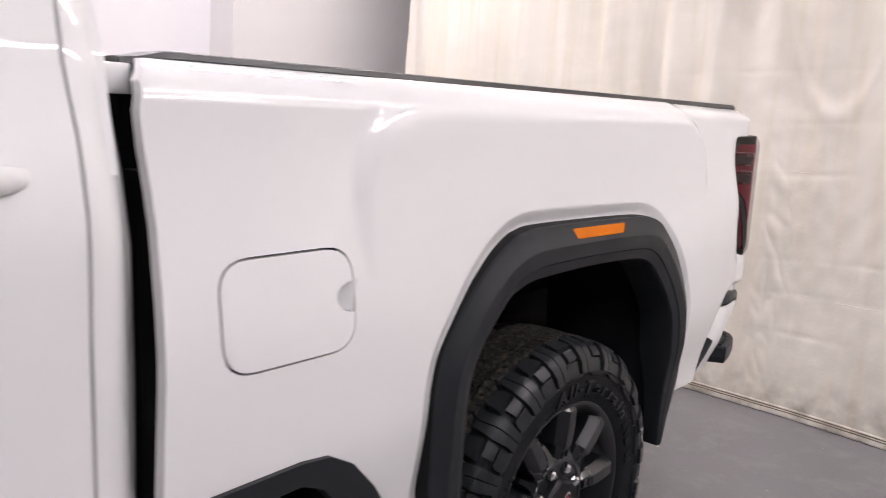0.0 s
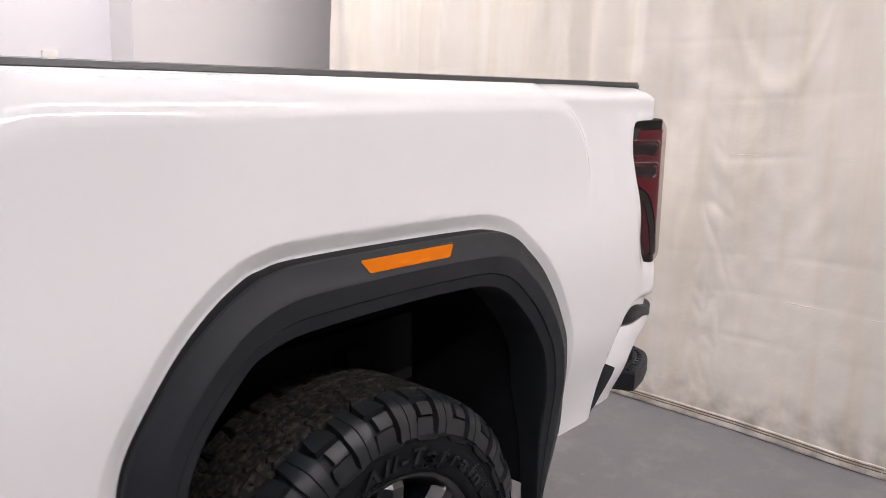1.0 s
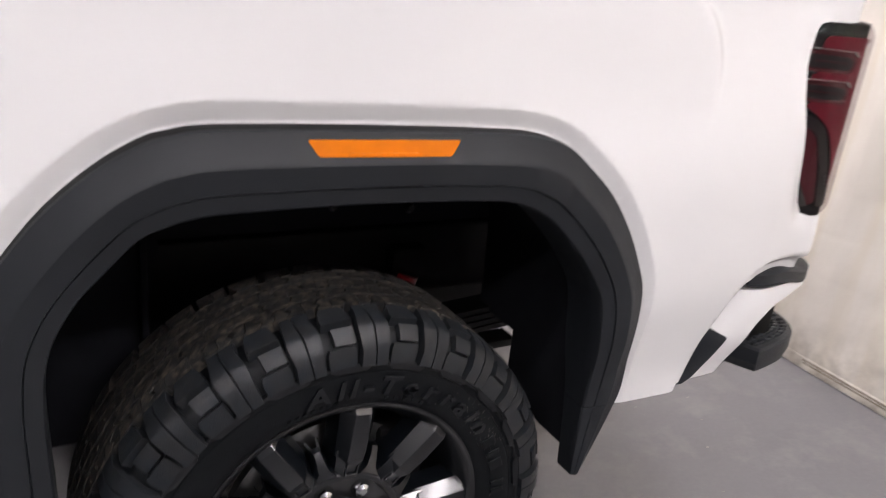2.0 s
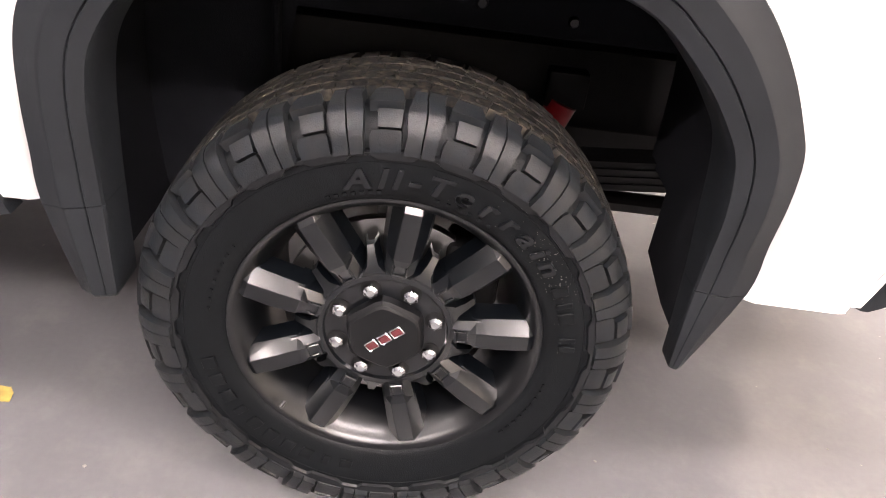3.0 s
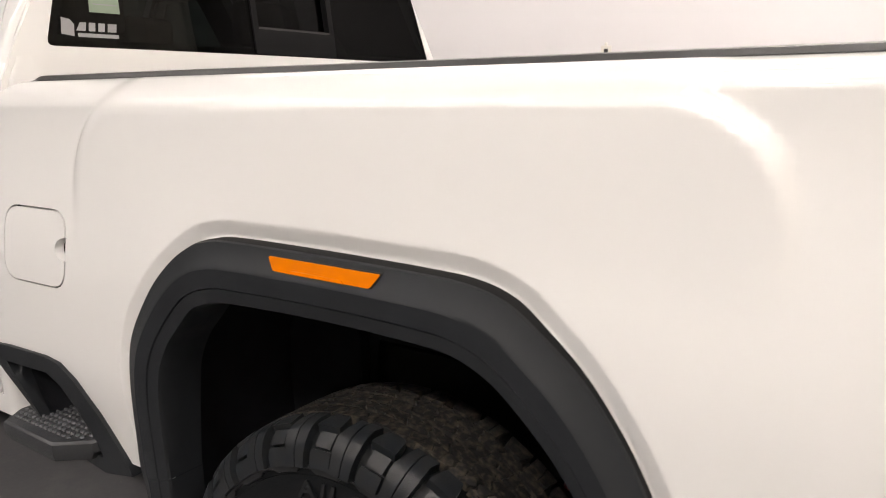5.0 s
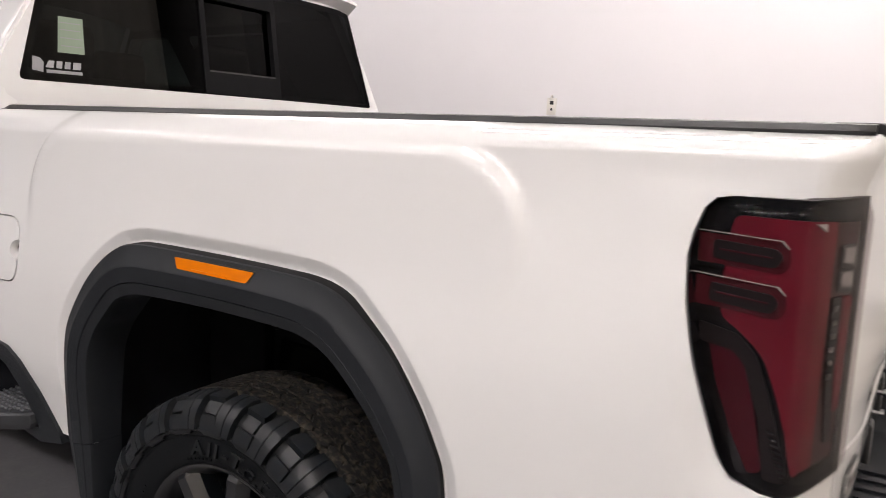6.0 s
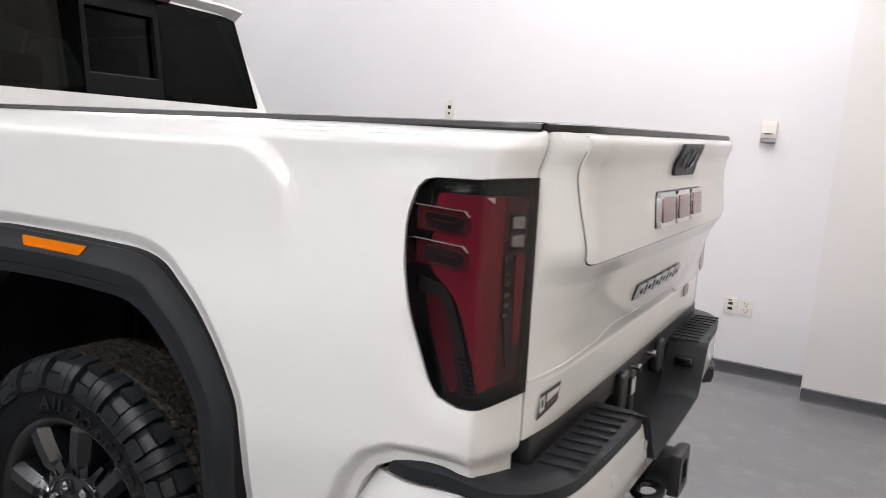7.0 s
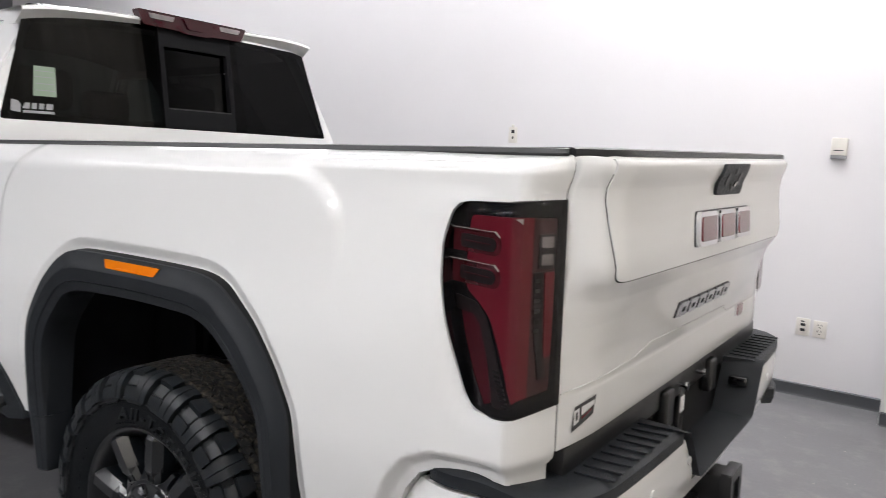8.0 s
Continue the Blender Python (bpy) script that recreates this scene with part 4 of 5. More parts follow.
# dealer's decal: black slab with white and red bars
for poly, off, mat in (([(.150, .900), (.240, .922), (.252, .962), (.160, .952)], .0012, TRIM), ([(.157, .913), (.178, .919), (.178, .948), (.157, .944)], .0022, WHITE_PRINT),
                       ([(.163, .922), (.171, .925), (.171, .941), (.163, .939)], .0030, TRIM), ([(.186, .930), (.24, .943), (.243, .953), (.186, .948)], .0022, WHITE_PRINT), ([(.186, .920), (.235, .934), (.235, .939), (.186, .926)], .0022, EMBLEM_RED)):
    part("decal_bar", patch([(.175 + (y - .150) * .92, z) for y, z in poly], gate_point, [], 0.008, off + .0015), mat, gate, smooth=30)

# ---- rear bumper: painted shell, black pads, tray and corner steps
HALF = [(.902, .034), (.94, .016), (.990, .006), (1.047, .012), (1.10, .022), (1.150, .035), (1.190, .055), (1.218, .080), (1.242, .124), (1.259, .19), (1.270, .36), (1.278, .64), (1.286, YC)]
PATHW = [Vector(p) for p in spline(HALF, 45)]
PATHW = PATHW + [Vector((p.x, 2 * YC - p.y)) for p in PATHW[-2::-1]]
ACC = [0.0]
for a, b in zip(PATHW, PATHW[1:]):
    ACC.append(ACC[-1] + (b - a).length)
LTOT = ACC[-1]


def along(s):
    s = min(max(s, 0), LTOT)
    i = min(max(np.searchsorted(ACC, s) - 1, 0), len(PATHW) - 2)
    t = (s - ACC[i]) / (ACC[i + 1] - ACC[i])
    p = PATHW[i].lerp(PATHW[i + 1], t)
    d = (PATHW[min(i + 2, len(PATHW) - 1)] - PATHW[max(i - 1, 0)]).normalized()
    return p, Vector((d.y, -d.x))


def s_at_y(y):
    for s in np.linspace(0.25, LTOT / 2, 200):
        if along(s)[0].y > y:
            return float(s)
    return LTOT / 2


def bumper_point(s, z, off=0.0):
    lift = -0.010
    sh = -0.145 * min(1, max(0, (.80 - z) / .24)) * (1 - smoothstep(s, 0.06, 0.20)) - 0.145 * min(1, max(0, (.80 - z) / .24)) * (1 - smoothstep(LTOT - s, 0.06, 0.20))
    p, n = along(s)
    off += -0.03 * smoothstep(z, .70, .57)
    off += -0.010 * smoothstep(z, .785, .808)
    return (p.x + n.x * off + sh, p.y + n.y * off, z + lift)


sA, sB = s_at_y(.60), s_at_y(.722)
top = [(0, .796), (sA, .798), (sA + .02, .788), (sB, .652), (LTOT - sB, .652), (LTOT - sA - .02, .788), (LTOT - sA, .798), (LTOT, .796), (LTOT, .575), (LTOT - .35, .60), (.35, .60), (0, .575)]
corner_open = rounded([(.118, .705), (.150, .752), (.24, .776), (.42, .766), (.50, .752), (.515, .69), (.49, .60), (.42, .49), (.14, .49), (.112, .55)], [.02, .02, .02, 0, .02, .02, .02, 0, 0, .02], 4)
far_open = [(LTOT - s, z) for s, z in corner_open]
bumper = part("rear_bumper", patch(top, bumper_point, [corner_open, far_open], 0.022, 0, -0.035), PAINT, truck, "white rear bumper with black step pads", smooth=40)
tipp = rounded([(0, .716), (.070, .690), (.076, .590), (.060, .566), (0, .576)], [0, .006, .012, .012, 0], 2)
part("bumper_tip", patch(tipp, bumper_point, [], 0.02, 0.003, -0.03), PLASTIC, bumper, "black lower tip", smooth=40)
part("bumper_backing", box_bm(.80, 1.12, .060, .10, .60, .85, .01), DARK, bumper)
# pads
def pad(flip):
    mm = mirror if flip else (lambda q: q)
    outl = [tuple(along(s)[0] + along(s)[1] * 0.0015) for s in np.linspace(0.040, sA, 40)] + [(1.165, .615), (1.160, .30), (1.155, .17), (1.125, .150), (1.06, .125), (1.00, .090), (.945, .062), (.925, .050)]

    def lay(u, v, off):
        return (u, v, .813 + 0.020 * smoothstep(u, 1.16, 1.04) + off - 0.010 * smoothstep(line_distance(u, v, outl[:40]), 0.022, 0.0))
    p = part("step_pad", mm(patch(outl, lay, [], 0.02, 0, -0.026)), PLASTIC, bumper, "black ribbed plastic step pad", smooth=40)
    for k in range(9):
        y = .185 + k * 0.047
        x0 = 1.175
        rib = [(x0, y), (1.262, y + .004), (1.262, y + .018), (x0, y + .014)]
        part("pad_rib", mm(patch(rounded(rib, 0.004, 2), lambda u, v, off: (u, v, .814 + off), [], 0.05, 0.0045, 0)), PLASTIC, p, smooth=40)


pad(False)
pad(True)
# corner steps
def corner_step(flip):
    mm = mirror if flip else (lambda q: q)
    pts = [tuple(along(s)[0] + along(s)[1] * 0.006) for s in np.linspace(.12, .50, 16)] + [(1.20, .30), (1.08, .20), (.96, .12)]
    st = part("corner_step", mm(slab(pts, .568, .632, 0.1)), PLASTIC, bumper, "black corner step with tread", smooth=30)
    back = [tuple(along(s)[0] + along(s)[1] * -0.075) for s in np.linspace(.03, .56, 20)]
    part("step_recess", mm(loft([[(x, y, z) for x, y in back] for z in (.57, .80)])), TRIM, st)
    for i in range(14):
        for j in range(5):
            s = .135 + i * .026 + .013 * (j % 2)
            p, n = along(s)
            q = p - n * (0.018 + j * 0.020)
            part("tread_stud", mm(box_bm(q.x - .0085, q.x + .0085, q.y - .0055, q.y + .0055, .630, .638, 0.002, 1)), PLASTIC, st)


corner_step(False)
corner_step(True)
# tray between the pads
def tray():
    bm = bmesh.new()
    prof = [(.580, .814), (.603, .810), (.622, .788), (.704, .674), (.720, .660), (.745, .655)]
    ys = prof + [(2 * YC - y, z) for y, z in prof[::-1]]
    rows = [[(x, y, z + (0.0 if x < 1.28 else -0.002)) for y, z in ys] for x in (1.165, 1.20, 1.25, 1.289, 1.294)]
    return loft(rows, bm=bm)


part("bumper_tray", tray(), PLASTIC, bumper, "black plastic tray between the pads", smooth=40)
part("tray_back", box_bm(1.120, 1.150, .585, 2 * YC - .585, .60, .875, 0.004), DARK, bumper)
part("gate_sill", box_bm(1.10, 1.165, .16, 2 * YC - .16, .793, .868, 0.006), TRIM, bumper)
for y in (.80, 1.24):
    part("plate_bracket", box_bm(1.15, 1.185, y - .035, y + .035, .74, .845, 0.010, 3), TRIM, bumper, "black rounded bracket")
for y in (.90, 1.08):
    b = cyl_bm((1.15, y, .835), (1.20, y, .835), 0.006, seg=10)
    part("plate_screw", cyl_bm((1.192, y, .835), (1.20, y, .835), 0.012, seg=12, bm=b), CHROME, bumper, "bright screw")
part("hanging_strap", box_bm(1.152, 1.166, .94, .99, .66, .82, 0.004), TRIM, bumper)
part("sticker", box_bm(1.167, 1.1685, .945, .985, .74, .785), WHITE_PRINT, bumper, "small white sticker")
part("trailer_socket", box_bm(1.20, 1.26, 1.36, 1.40, .735, .765, 0.006), GLOSS, bumper)
for s in (s_at_y(.40), s_at_y(.66), LTOT - s_at_y(.40)):
    p, n = along(s)
    b = cyl_bm((p.x + .0 * n.x, p.y, .715), (p.x + .004 * n.x, p.y + .004 * n.y, .715), 0.012, seg=20)
    part("parking_sensor", b, PAINT, bumper)
# hitch receiver
hitch = part("hitch_receiver", box_bm(1.02, 1.31, YC - .055, YC + .045, .478, .574, 0.006), TRIM, truck, "black steel hitch receiver", smooth=30)
b = bmesh.new()
fr = [(YC - .07, .465), (YC + .06, .465), (YC + .06, .588), (YC - .07, .588)]
fi = [(YC - .04, .494), (YC + .03, .494), (YC + .03, .558), (YC - .04, .558)]
fr, fi = rounded(fr, 0.012, 3), rounded(fi, 0.006, 3)
part("collar", loft([[(x, y, z) for y, z in poly] for x, poly in ((1.29, fr), (1.318, fr), (1.322, [(y * .97 + YC * .03 - .00015, z * .97 + .016) for y, z in fr]), (1.322, fi), (1.25, fi))], closed=True, bm=b), TRIM, hitch, smooth=30)
# black sheet over the solid end imitates the shaded hollow
part("socket_shade", box_bm(1.311, 1.3125, YC - .045, YC + .036, .49, .562), DARK, hitch)
for sg in (-1, 1):
    y = YC - 0.005 + sg * 0.135
    b = bmesh.new()
    ring = []
    for k in range(24):
        a = 2 * math.pi * k / 24
        ring.append([(1.25 + (0.036 + 0.013 * math.cos(c)) * math.cos(a) * 1.0, y + (0.052 + 0.013 * math.cos(c)) * math.sin(a), .50 + 0.010 * math.sin(c)) for c in [j * math.pi / 4 for j in range(8)]])
    loft(ring + [ring[0]], closed=True, bm=b)
    part("chain_loop", b, TRIM, hitch)
    part("chain_plate", box_bm(1.06, 1.23, min(y, YC), max(y, YC), .492, .508), TRIM, hitch)

# ---- wheels: axis along y, centre at the origin, outer face towards -y
RAKE = math.tan(radians(1.609))
AXLE = 0.42


def flat_foot(bm):
    for v in bm.verts:
        # the loaded sidewall bulges at the foot
        v.co.y += (-0.014 if v.co.y < 0.13 else 0.010) * smoothstep(-v.co.z, 0.27, 0.43)
        lo = -AXLE - RAKE * v.co.x + 0.001
        if v.co.z < lo:
            v.co.z = lo
    return bm


SECTION = [(.268, .012), (.272, .003), (.285, -.004), (.31, -.0115), (.335, -.014), (.352, -.0135), (.369, -.0110), (.386, -.0060), (.4005, .003), (.4100, .015), (.4140, .040), (.4152, .080), (.4155, .1325)]
FULL = SECTION + [(r, .265 - y) for r, y in SECTION[-2::-1]]
RUN = [0.0]
for a, b in zip(FULL, FULL[1:]):
    RUN.append(RUN[-1] + math.hypot(b[0] - a[0], b[1] - a[1]))
V0 = RUN[4] + 0.006            # where the lugs begin on the sidewall


def tyre_point(theta, v, h):
    s = V0 + v
    i = min(max(int(np.searchsorted(RUN, s)) - 1, 0), len(FULL) - 2)
    t = (s - RUN[i]) / (RUN[i + 1] - RUN[i])
    r0, y0 = FULL[i]
    r1, y1 = FULL[i + 1]
    r, y = r0 + (r1 - r0) * t, y0 + (y1 - y0) * t
    a, c = FULL[max(i - 1, 0)], FULL[min(i + 2, len(FULL) - 1)]
    d = Vector((c[0] - a[0], c[1] - a[1])).normalized()
    r, y = r + d.y * h, y - d.x * h
    return (r * math.cos(theta), y, r * math.sin(theta))


SPAN = RUN[-1] - 2 * V0         # from lug foot to lug foot across the tread
MID = SPAN / 2


def lug(bm, th, vs, lefts, rights, h, taper=0.0018, flip=False):
    """A tread block: at each v its left and right bound, in metres round the tread, raised by h."""
    low, high = [], []
    for k, v in enumerate(vs):
        end = taper if k == 0 else (-taper if k == len(vs) - 1 else 0)
        vv = SPAN - v if flip else v
        ve = SPAN - (v + end) if flip else v + end
        sg = -1 if flip else 1
        low.append([bm.verts.new(tyre_point(th + sg * a / .43, vv, -0.002)) for a in (lefts[k], rights[k])])
        n = 3
        high.append([bm.verts.new(tyre_point(th + sg * (lefts[k] + taper + (rights[k] - lefts[k] - 2 * taper) * q / n) / .43, ve, h)) for q in range(n + 1)])
    for k in range(len(vs) - 1):
        for q in range(len(high[0]) - 1):
            bm.faces.new((high[k][q], high[k][q + 1], high[k + 1][q + 1], high[k + 1][q]))
        bm.faces.new((low[k][0], high[k][0], high[k + 1][0], low[k + 1][0]))
        bm.faces.new((low[k][1], low[k + 1][1], high[k + 1][-1], high[k][-1]))
    for k in (0, -1):
        bm.faces.new([low[k][0], *high[k], low[k][1]][::1 if k == 0 else -1])


rnd = random.Random(4)
N = 44
PITCH = 2 * math.pi * .43 / N


def shoulder(side_flip, sink):
    """Shoulder blocks of one side; sink(kind) gives the bmesh that takes the next piece."""
    w = PITCH
    for k in range(N):
        th = 2 * math.pi * (k + (0.5 if side_flip else 0)) / N + rnd.uniform(-.003, .003)
        q = rnd.uniform(-.0010, .0010)
        if k % 2:
            # stepped: a tread block, a square facet set back below it, and a low foot
            lug(sink("tread_block"), th, [.079, .088, .100, .112, .1215], [.003, .003, .005, .008, .012], [w - .004 + q, w - .004, w - .007, w - .010, w - .014], 0.0168, .0012, flip=side_flip)
            lug(sink("tread_block"), th, [.0505, .060, .068, .0775], [.004, .003, .003, .003], [w * .70, w * .71, w * .72 + q, w * .73], 0.0112, .0014, flip=side_flip)
            lug(sink("tread_block"), th, [.0165, .028, .040, .0485], [.002, .002, .002, .003], [w - .004, w - .0035, w - .004, w - .008], 0.0090, .0012, flip=side_flip)
        else:
            # smooth: one curved block from the tread down to the band, cut by a fine sipe
            lug(sink("tread_block"), th, [.0165, .040, .056, .066, .076, .088, .102, .1225], [.004, .0035, .002, .001, .002, .004, .006, .002], [w * .47, w * .47, w * .47, w * .47, w * .48, w * .50, w * .52, w * .50], 0.0165, .0012, flip=side_flip)
            lug(sink("tread_block"), th, [.0165, .040, .056, .066, .076, .088, .102, .1205], [w * .475, w * .475, w * .475, w * .477, w * .487, w * .507, w * .527, w * .507], [w - .002, w - .005, w - .003, w - .002, w - .003 + q, w - .006, w - .008, w - .010], 0.0164, .0012, flip=side_flip)


def sidewall_band(side_flip):
    """The raised band under the shoulder, its lower edge stepping up and down."""
    rows = []
    for k in range(N):
        low, up = .0045, .0110
        for f, v in (((0.02, low), (.45, low), (.72, low), (.95, up)) if k % 2 else ((.30, up), (.52, up), (.70, low), (.85, low))):
            th = 2 * math.pi * (k + f + (0.5 if side_flip else 0)) / N
            prof = [(v, -.001), (v + .0022, .0052), (v + .006, .0062), (.0180, .0072), (.0205, .0070), (.0225, -.001)]
            rows.append([tyre_point(th, SPAN - a if side_flip else a, h) for a, h in prof])
    return loft(rows + [rows[0]])


def inner_rows(bm):
    """Interlocking S-shaped blocks between the shoulders, each cut by a fine zigzag sipe."""
    M = 56
    P2 = 2 * math.pi * .43 / M
    wave = (0.0, .0090, .0030, .0135)
    for side_flip in (False, True):
        for row, (va, vb) in enumerate(((.1240, .1595), (.1615, MID - .0010))):
            for k in range(M):
                th = 2 * math.pi * (k + row * .45 + (0.3 if side_flip else 0)) / M + rnd.uniform(-.004, .004)
                sg = 1 if (row + side_flip) % 2 else -1
                a, b = va + (.0035 if k % 2 else 0.0), vb - (0.0 if k % 2 else .0035)
                vs = [a + (b - a) * q / 3 for q in range(4)]
                lo = [sg * o + rnd.uniform(-.0008, .0008) for o in wave]
                cut = [P2 * rnd.uniform(.42, .50) + sg * o + (.003 if i % 2 else -.003) for i, o in enumerate(wave)]
                hi = [P2 - .0036 + sg * o + rnd.uniform(-.0008, .0008) for o in wave]
                h = 0.0168 + rnd.uniform(-.0003, .0003)
                lug(bm, th, vs, lo, cut, h, 0.0007, flip=side_flip)
                lug(bm, th, vs, [c + .0008 for c in cut], hi, h, 0.0007, flip=side_flip)


tread_rest = bmesh.new()
inner_rows(tread_rest)
shoulder(True, lambda kind: tread_rest)
tread_near = bmesh.new()
shoulder(False, lambda kind: tread_near)
near_mesh = finish("tread", flat_foot(tread_near), SHOULDER, 30)
near_pieces = []


def new_piece(kind):
    near_pieces.append((kind, bmesh.new()))
    return near_pieces[-1][1]


carcass = revolve(FULL, 132)
BARREL = [(.262, .270), (.214, .255), (.214, .12), (.222, .085), (.240, .040), (.254, .014), (.262, .006), (.268, .001), (.2725, .001), (.2745, .005), (.2745, .014)]
wheel_me = finish("wheel", revolve(BARREL, 96), BARREL_BLACK, 40)
wheel = new("wheel", wheel_me)
wheel.parent = truck
wheel.location = (0, 0, AXLE)
tagged(wheel, "gloss black nine-spoke alloy wheel with an all-terrain tyre")
part("tyre", flat_foot(carcass), SIDEWALL, wheel, "black off-road tyre sidewall", smooth=40)
rest = part("tread", flat_foot(tread_rest), TREAD, wheel, "chunky tread blocks with tan dust", smooth=30)
tagged(rest, kind="stuff")
shoulder(False, new_piece)
for kind, b in near_pieces:
    part(kind, flat_foot(b), SHOULDER, wheel, smooth=30)
part("sidewall_band", flat_foot(sidewall_band(False)), LETTERING, wheel, "raised band with a stepped lower edge", smooth=30)
ring = revolve([(.3400, -.0131), (.3405, -.0147), (.3417, -.0147), (.3425, -.0131)], 132)
part("sidewall_ring", flat_foot(ring), SIDEWALL, wheel)


def on_sidewall(b, ang, r, y):
    a = radians(ang)
    m = Matrix(((math.sin(a), math.cos(a), 0, r * math.cos(a)), (0, 0, -1, y), (-math.cos(a), math.sin(a), 0, r * math.sin(a)), (0, 0, 0, 1)))
    b.transform(m)
    return b


WORDS = "All-Terrain"
ANGLES = [101.5, 94.5, 90.5, 85.5, 79.0, 71.0, 63.0, 55.5, 48.5, 42.5, 36.5]
for ch, ang in zip(WORDS, ANGLES):
    b = text_bm(ch, 0.045, 0.008, 0.0012)
    b.transform(Matrix.Diagonal((1.3, 1, 1, 1)) @ Matrix(((1, .2, 0, 0), (0, 1, 0, 0), (0, 0, 1, 0), (0, 0, 0, 1))))
    part("sidewall_letter", on_sidewall(b, ang, .3135, -.0130), LETTERING, wheel, "raised black letter", smooth=30)
for ang, w in ((27.5, .020), (22, .010), (17, .022), (8.5, .010), (5.0, .012)):
    b = box_bm(-w / 2, w / 2, -.014, .014, -.0025, .0025, 0.001, 1)
    part("sidewall_bar", on_sidewall(b, ang, .313, -.0128), SIDEWALL, wheel)
for k in range(10):
    ang = 196 + k * 7.2
    w = 0.024 if k not in (3, 8) else 0.014
    b = box_bm(-w / 2, w / 2, -.013, .013, -.0022, .0022, 0.001, 1)
    part("sidewall_bar", on_sidewall(b, ang, .313, -.0128), SIDEWALL, wheel)
for a0, a1, r, n in ((96, 112, .2875, 7), (60, 78, .2875, 6), (148, 174, .300, 8), (152, 172, .322, 7), (-38, -12, .295, 9), (-60, -45, .318, 6)):
    for k in range(n):
        b = box_bm(-.0035, .0035, -.0025, .0025, -.0012, .0012)
        part("sidewall_mark", on_sidewall(b, a0 + (a1 - a0) * k / (n - 1), r, -.0065 if r < .295 else -.0105), SIDEWALL, wheel)

# pale specks of dried spray on the sidewall
b = bmesh.new()
spray = random.Random(12)
for k in range(120):
    a, r = radians(spray.gauss(38, 12)), spray.uniform(.292, .350)
    c, e = spray.uniform(.0004, .0012), spray.uniform(0, 6.28)
    b.faces.new([b.verts.new((r * math.cos(a) + c * math.cos(e + q * 1.57) * spray.uniform(.5, 1.4), -.0152 + abs(r - .325) * .08, r * math.sin(a) + c * math.sin(e + q * 1.57))) for q in range(4)])
tagged(part("spray_specks", b, GRIT, wheel, "pale dried specks on the sidewall"), kind="stuff")

# spokes: a narrow stem at the hub, then a coffin-shaped blade with wide bevelled flanks
STEM = [(.094, .013, .023, .030, .030), (.112, .013, .024, .031, .021), (.132, .014, .0255, .033, .0160), (.168, .0145, .0285, .036, .0125)]
BLADE = [(.144, .010, .0265, .035, .0115), (.158, .0150, .0300, .038, .0055), (.200, .0155, .0325, .040, .003), (.249, .0150, .0340, .042, .0035), (.264, .0145, .0340, .042, .014)]
for k in range(9):
    th = radians(84 - 40 * k)

    def spoke_rows(stations, flank):
        out = []
        for r, flat, w, wb, y in stations:
            sec = [(-wb, y + .060), (-w, y + flank), (-flat, y), (-flat * .9, y - .0006), (flat * .9, y - .0006), (flat, y), (w, y + flank), (wb, y + .060)]
            out.append([(r * math.cos(th) - q * math.sin(th), yy, r * math.sin(th) + q * math.cos(th)) for q, yy in sec])
        return out

    for stations, flank in ((STEM, .012), (BLADE, .025)):
        rows = spoke_rows(stations, flank)
        bm = loft(rows)
        bm.faces.new([bm.verts.new(p) for p in rows[0]])
        bm.faces.new([bm.verts.new(p) for p in rows[-1][::-1]])
        bmesh.ops.remove_doubles(bm, verts=bm.verts[:], dist=1e-6)
        part("spoke", bm, WHEEL, wheel, smooth=12)
    # raised bracket on the stem
    b = bmesh.new()
    for x0, x1, z0, z1 in ((.120, .125, -.012, .012), (.125, .140, -.012, -.0085), (.125, .140, .0085, .012)):
        box_bm(x0, x1, z0, z1, -.004, .003, 0.001, 1, b)
    b.transform(Matrix.Rotation(-th, 4, "Y") @ Matrix(((1, 0, 0, 0), (0, 0, 1, .0150), (0, 1, 0, 0), (0, 0, 0, 1))))
    part("spoke_inset", b, WHEEL, wheel, smooth=30)
    # sloped fork between two spokes
    t2 = th - radians(20)
    rows = []
    for r, w, y in ((.114, .021, .021), (.122, .018, .021), (.132, .0095, .026), (.150, .0065, .036), (.163, .0060, .046), (.164, .0050, .060)):
        rows.append([(r * math.cos(t2) - q * math.sin(t2), yy, r * math.sin(t2) + q * math.cos(t2)) for q, yy in ((-w - .006, y + .03), (-w, y), (w, y), (w + .006, y + .03))])
    part("hub_fork", loft(rows), WHEEL, wheel, smooth=20)
hub = revolve([(.126, .060), (.124, .030), (.118, .020), (.110, .0185), (.107, .024), (.072, .026), (.0, .026)], 72)
part("hub", hub, WHEEL, wheel, "black wheel hub", smooth=30)
for k in range(8):
    a = radians(155.25 - 45 * k)
    x, z = .09 * math.cos(a), .09 * math.sin(a)
    # flat black disc in place of a pocket, for the shade inside it
    part("lug_pocket_shade", cyl_bm((x, .0258, z), (x, .0235, z), .0175, .0185, 20), DARK, wheel)
    b = cyl_bm((x, .030, z), (x, .013, z), .0150, .0135, 6)
    part("lug_nut", cyl_bm((x, .013, z), (x, .0085, z), .0125, .007, 12, bm=b), CHROME, wheel, "bright chrome lug nut", smooth=20)
oct_ = [(.073 * math.cos(radians(38 + 60 * k)), .073 * math.sin(radians(38 + 60 * k))) for k in range(6)]
oct_ = rounded(oct_, 0.014, 2)
rows = [[(x * s, y, z * s) for x, z in oct_] for s, y in ((1.05, .027), (1.04, .010), (.97, .002), (.90, -.001))]
bm = loft(rows, closed=True)
bm.faces.new([bm.verts.new(p) for p in rows[-1]])
cap = part("centre_cap", bm, CAP, wheel, "black six-sided centre cap with a small red badge", smooth=20)
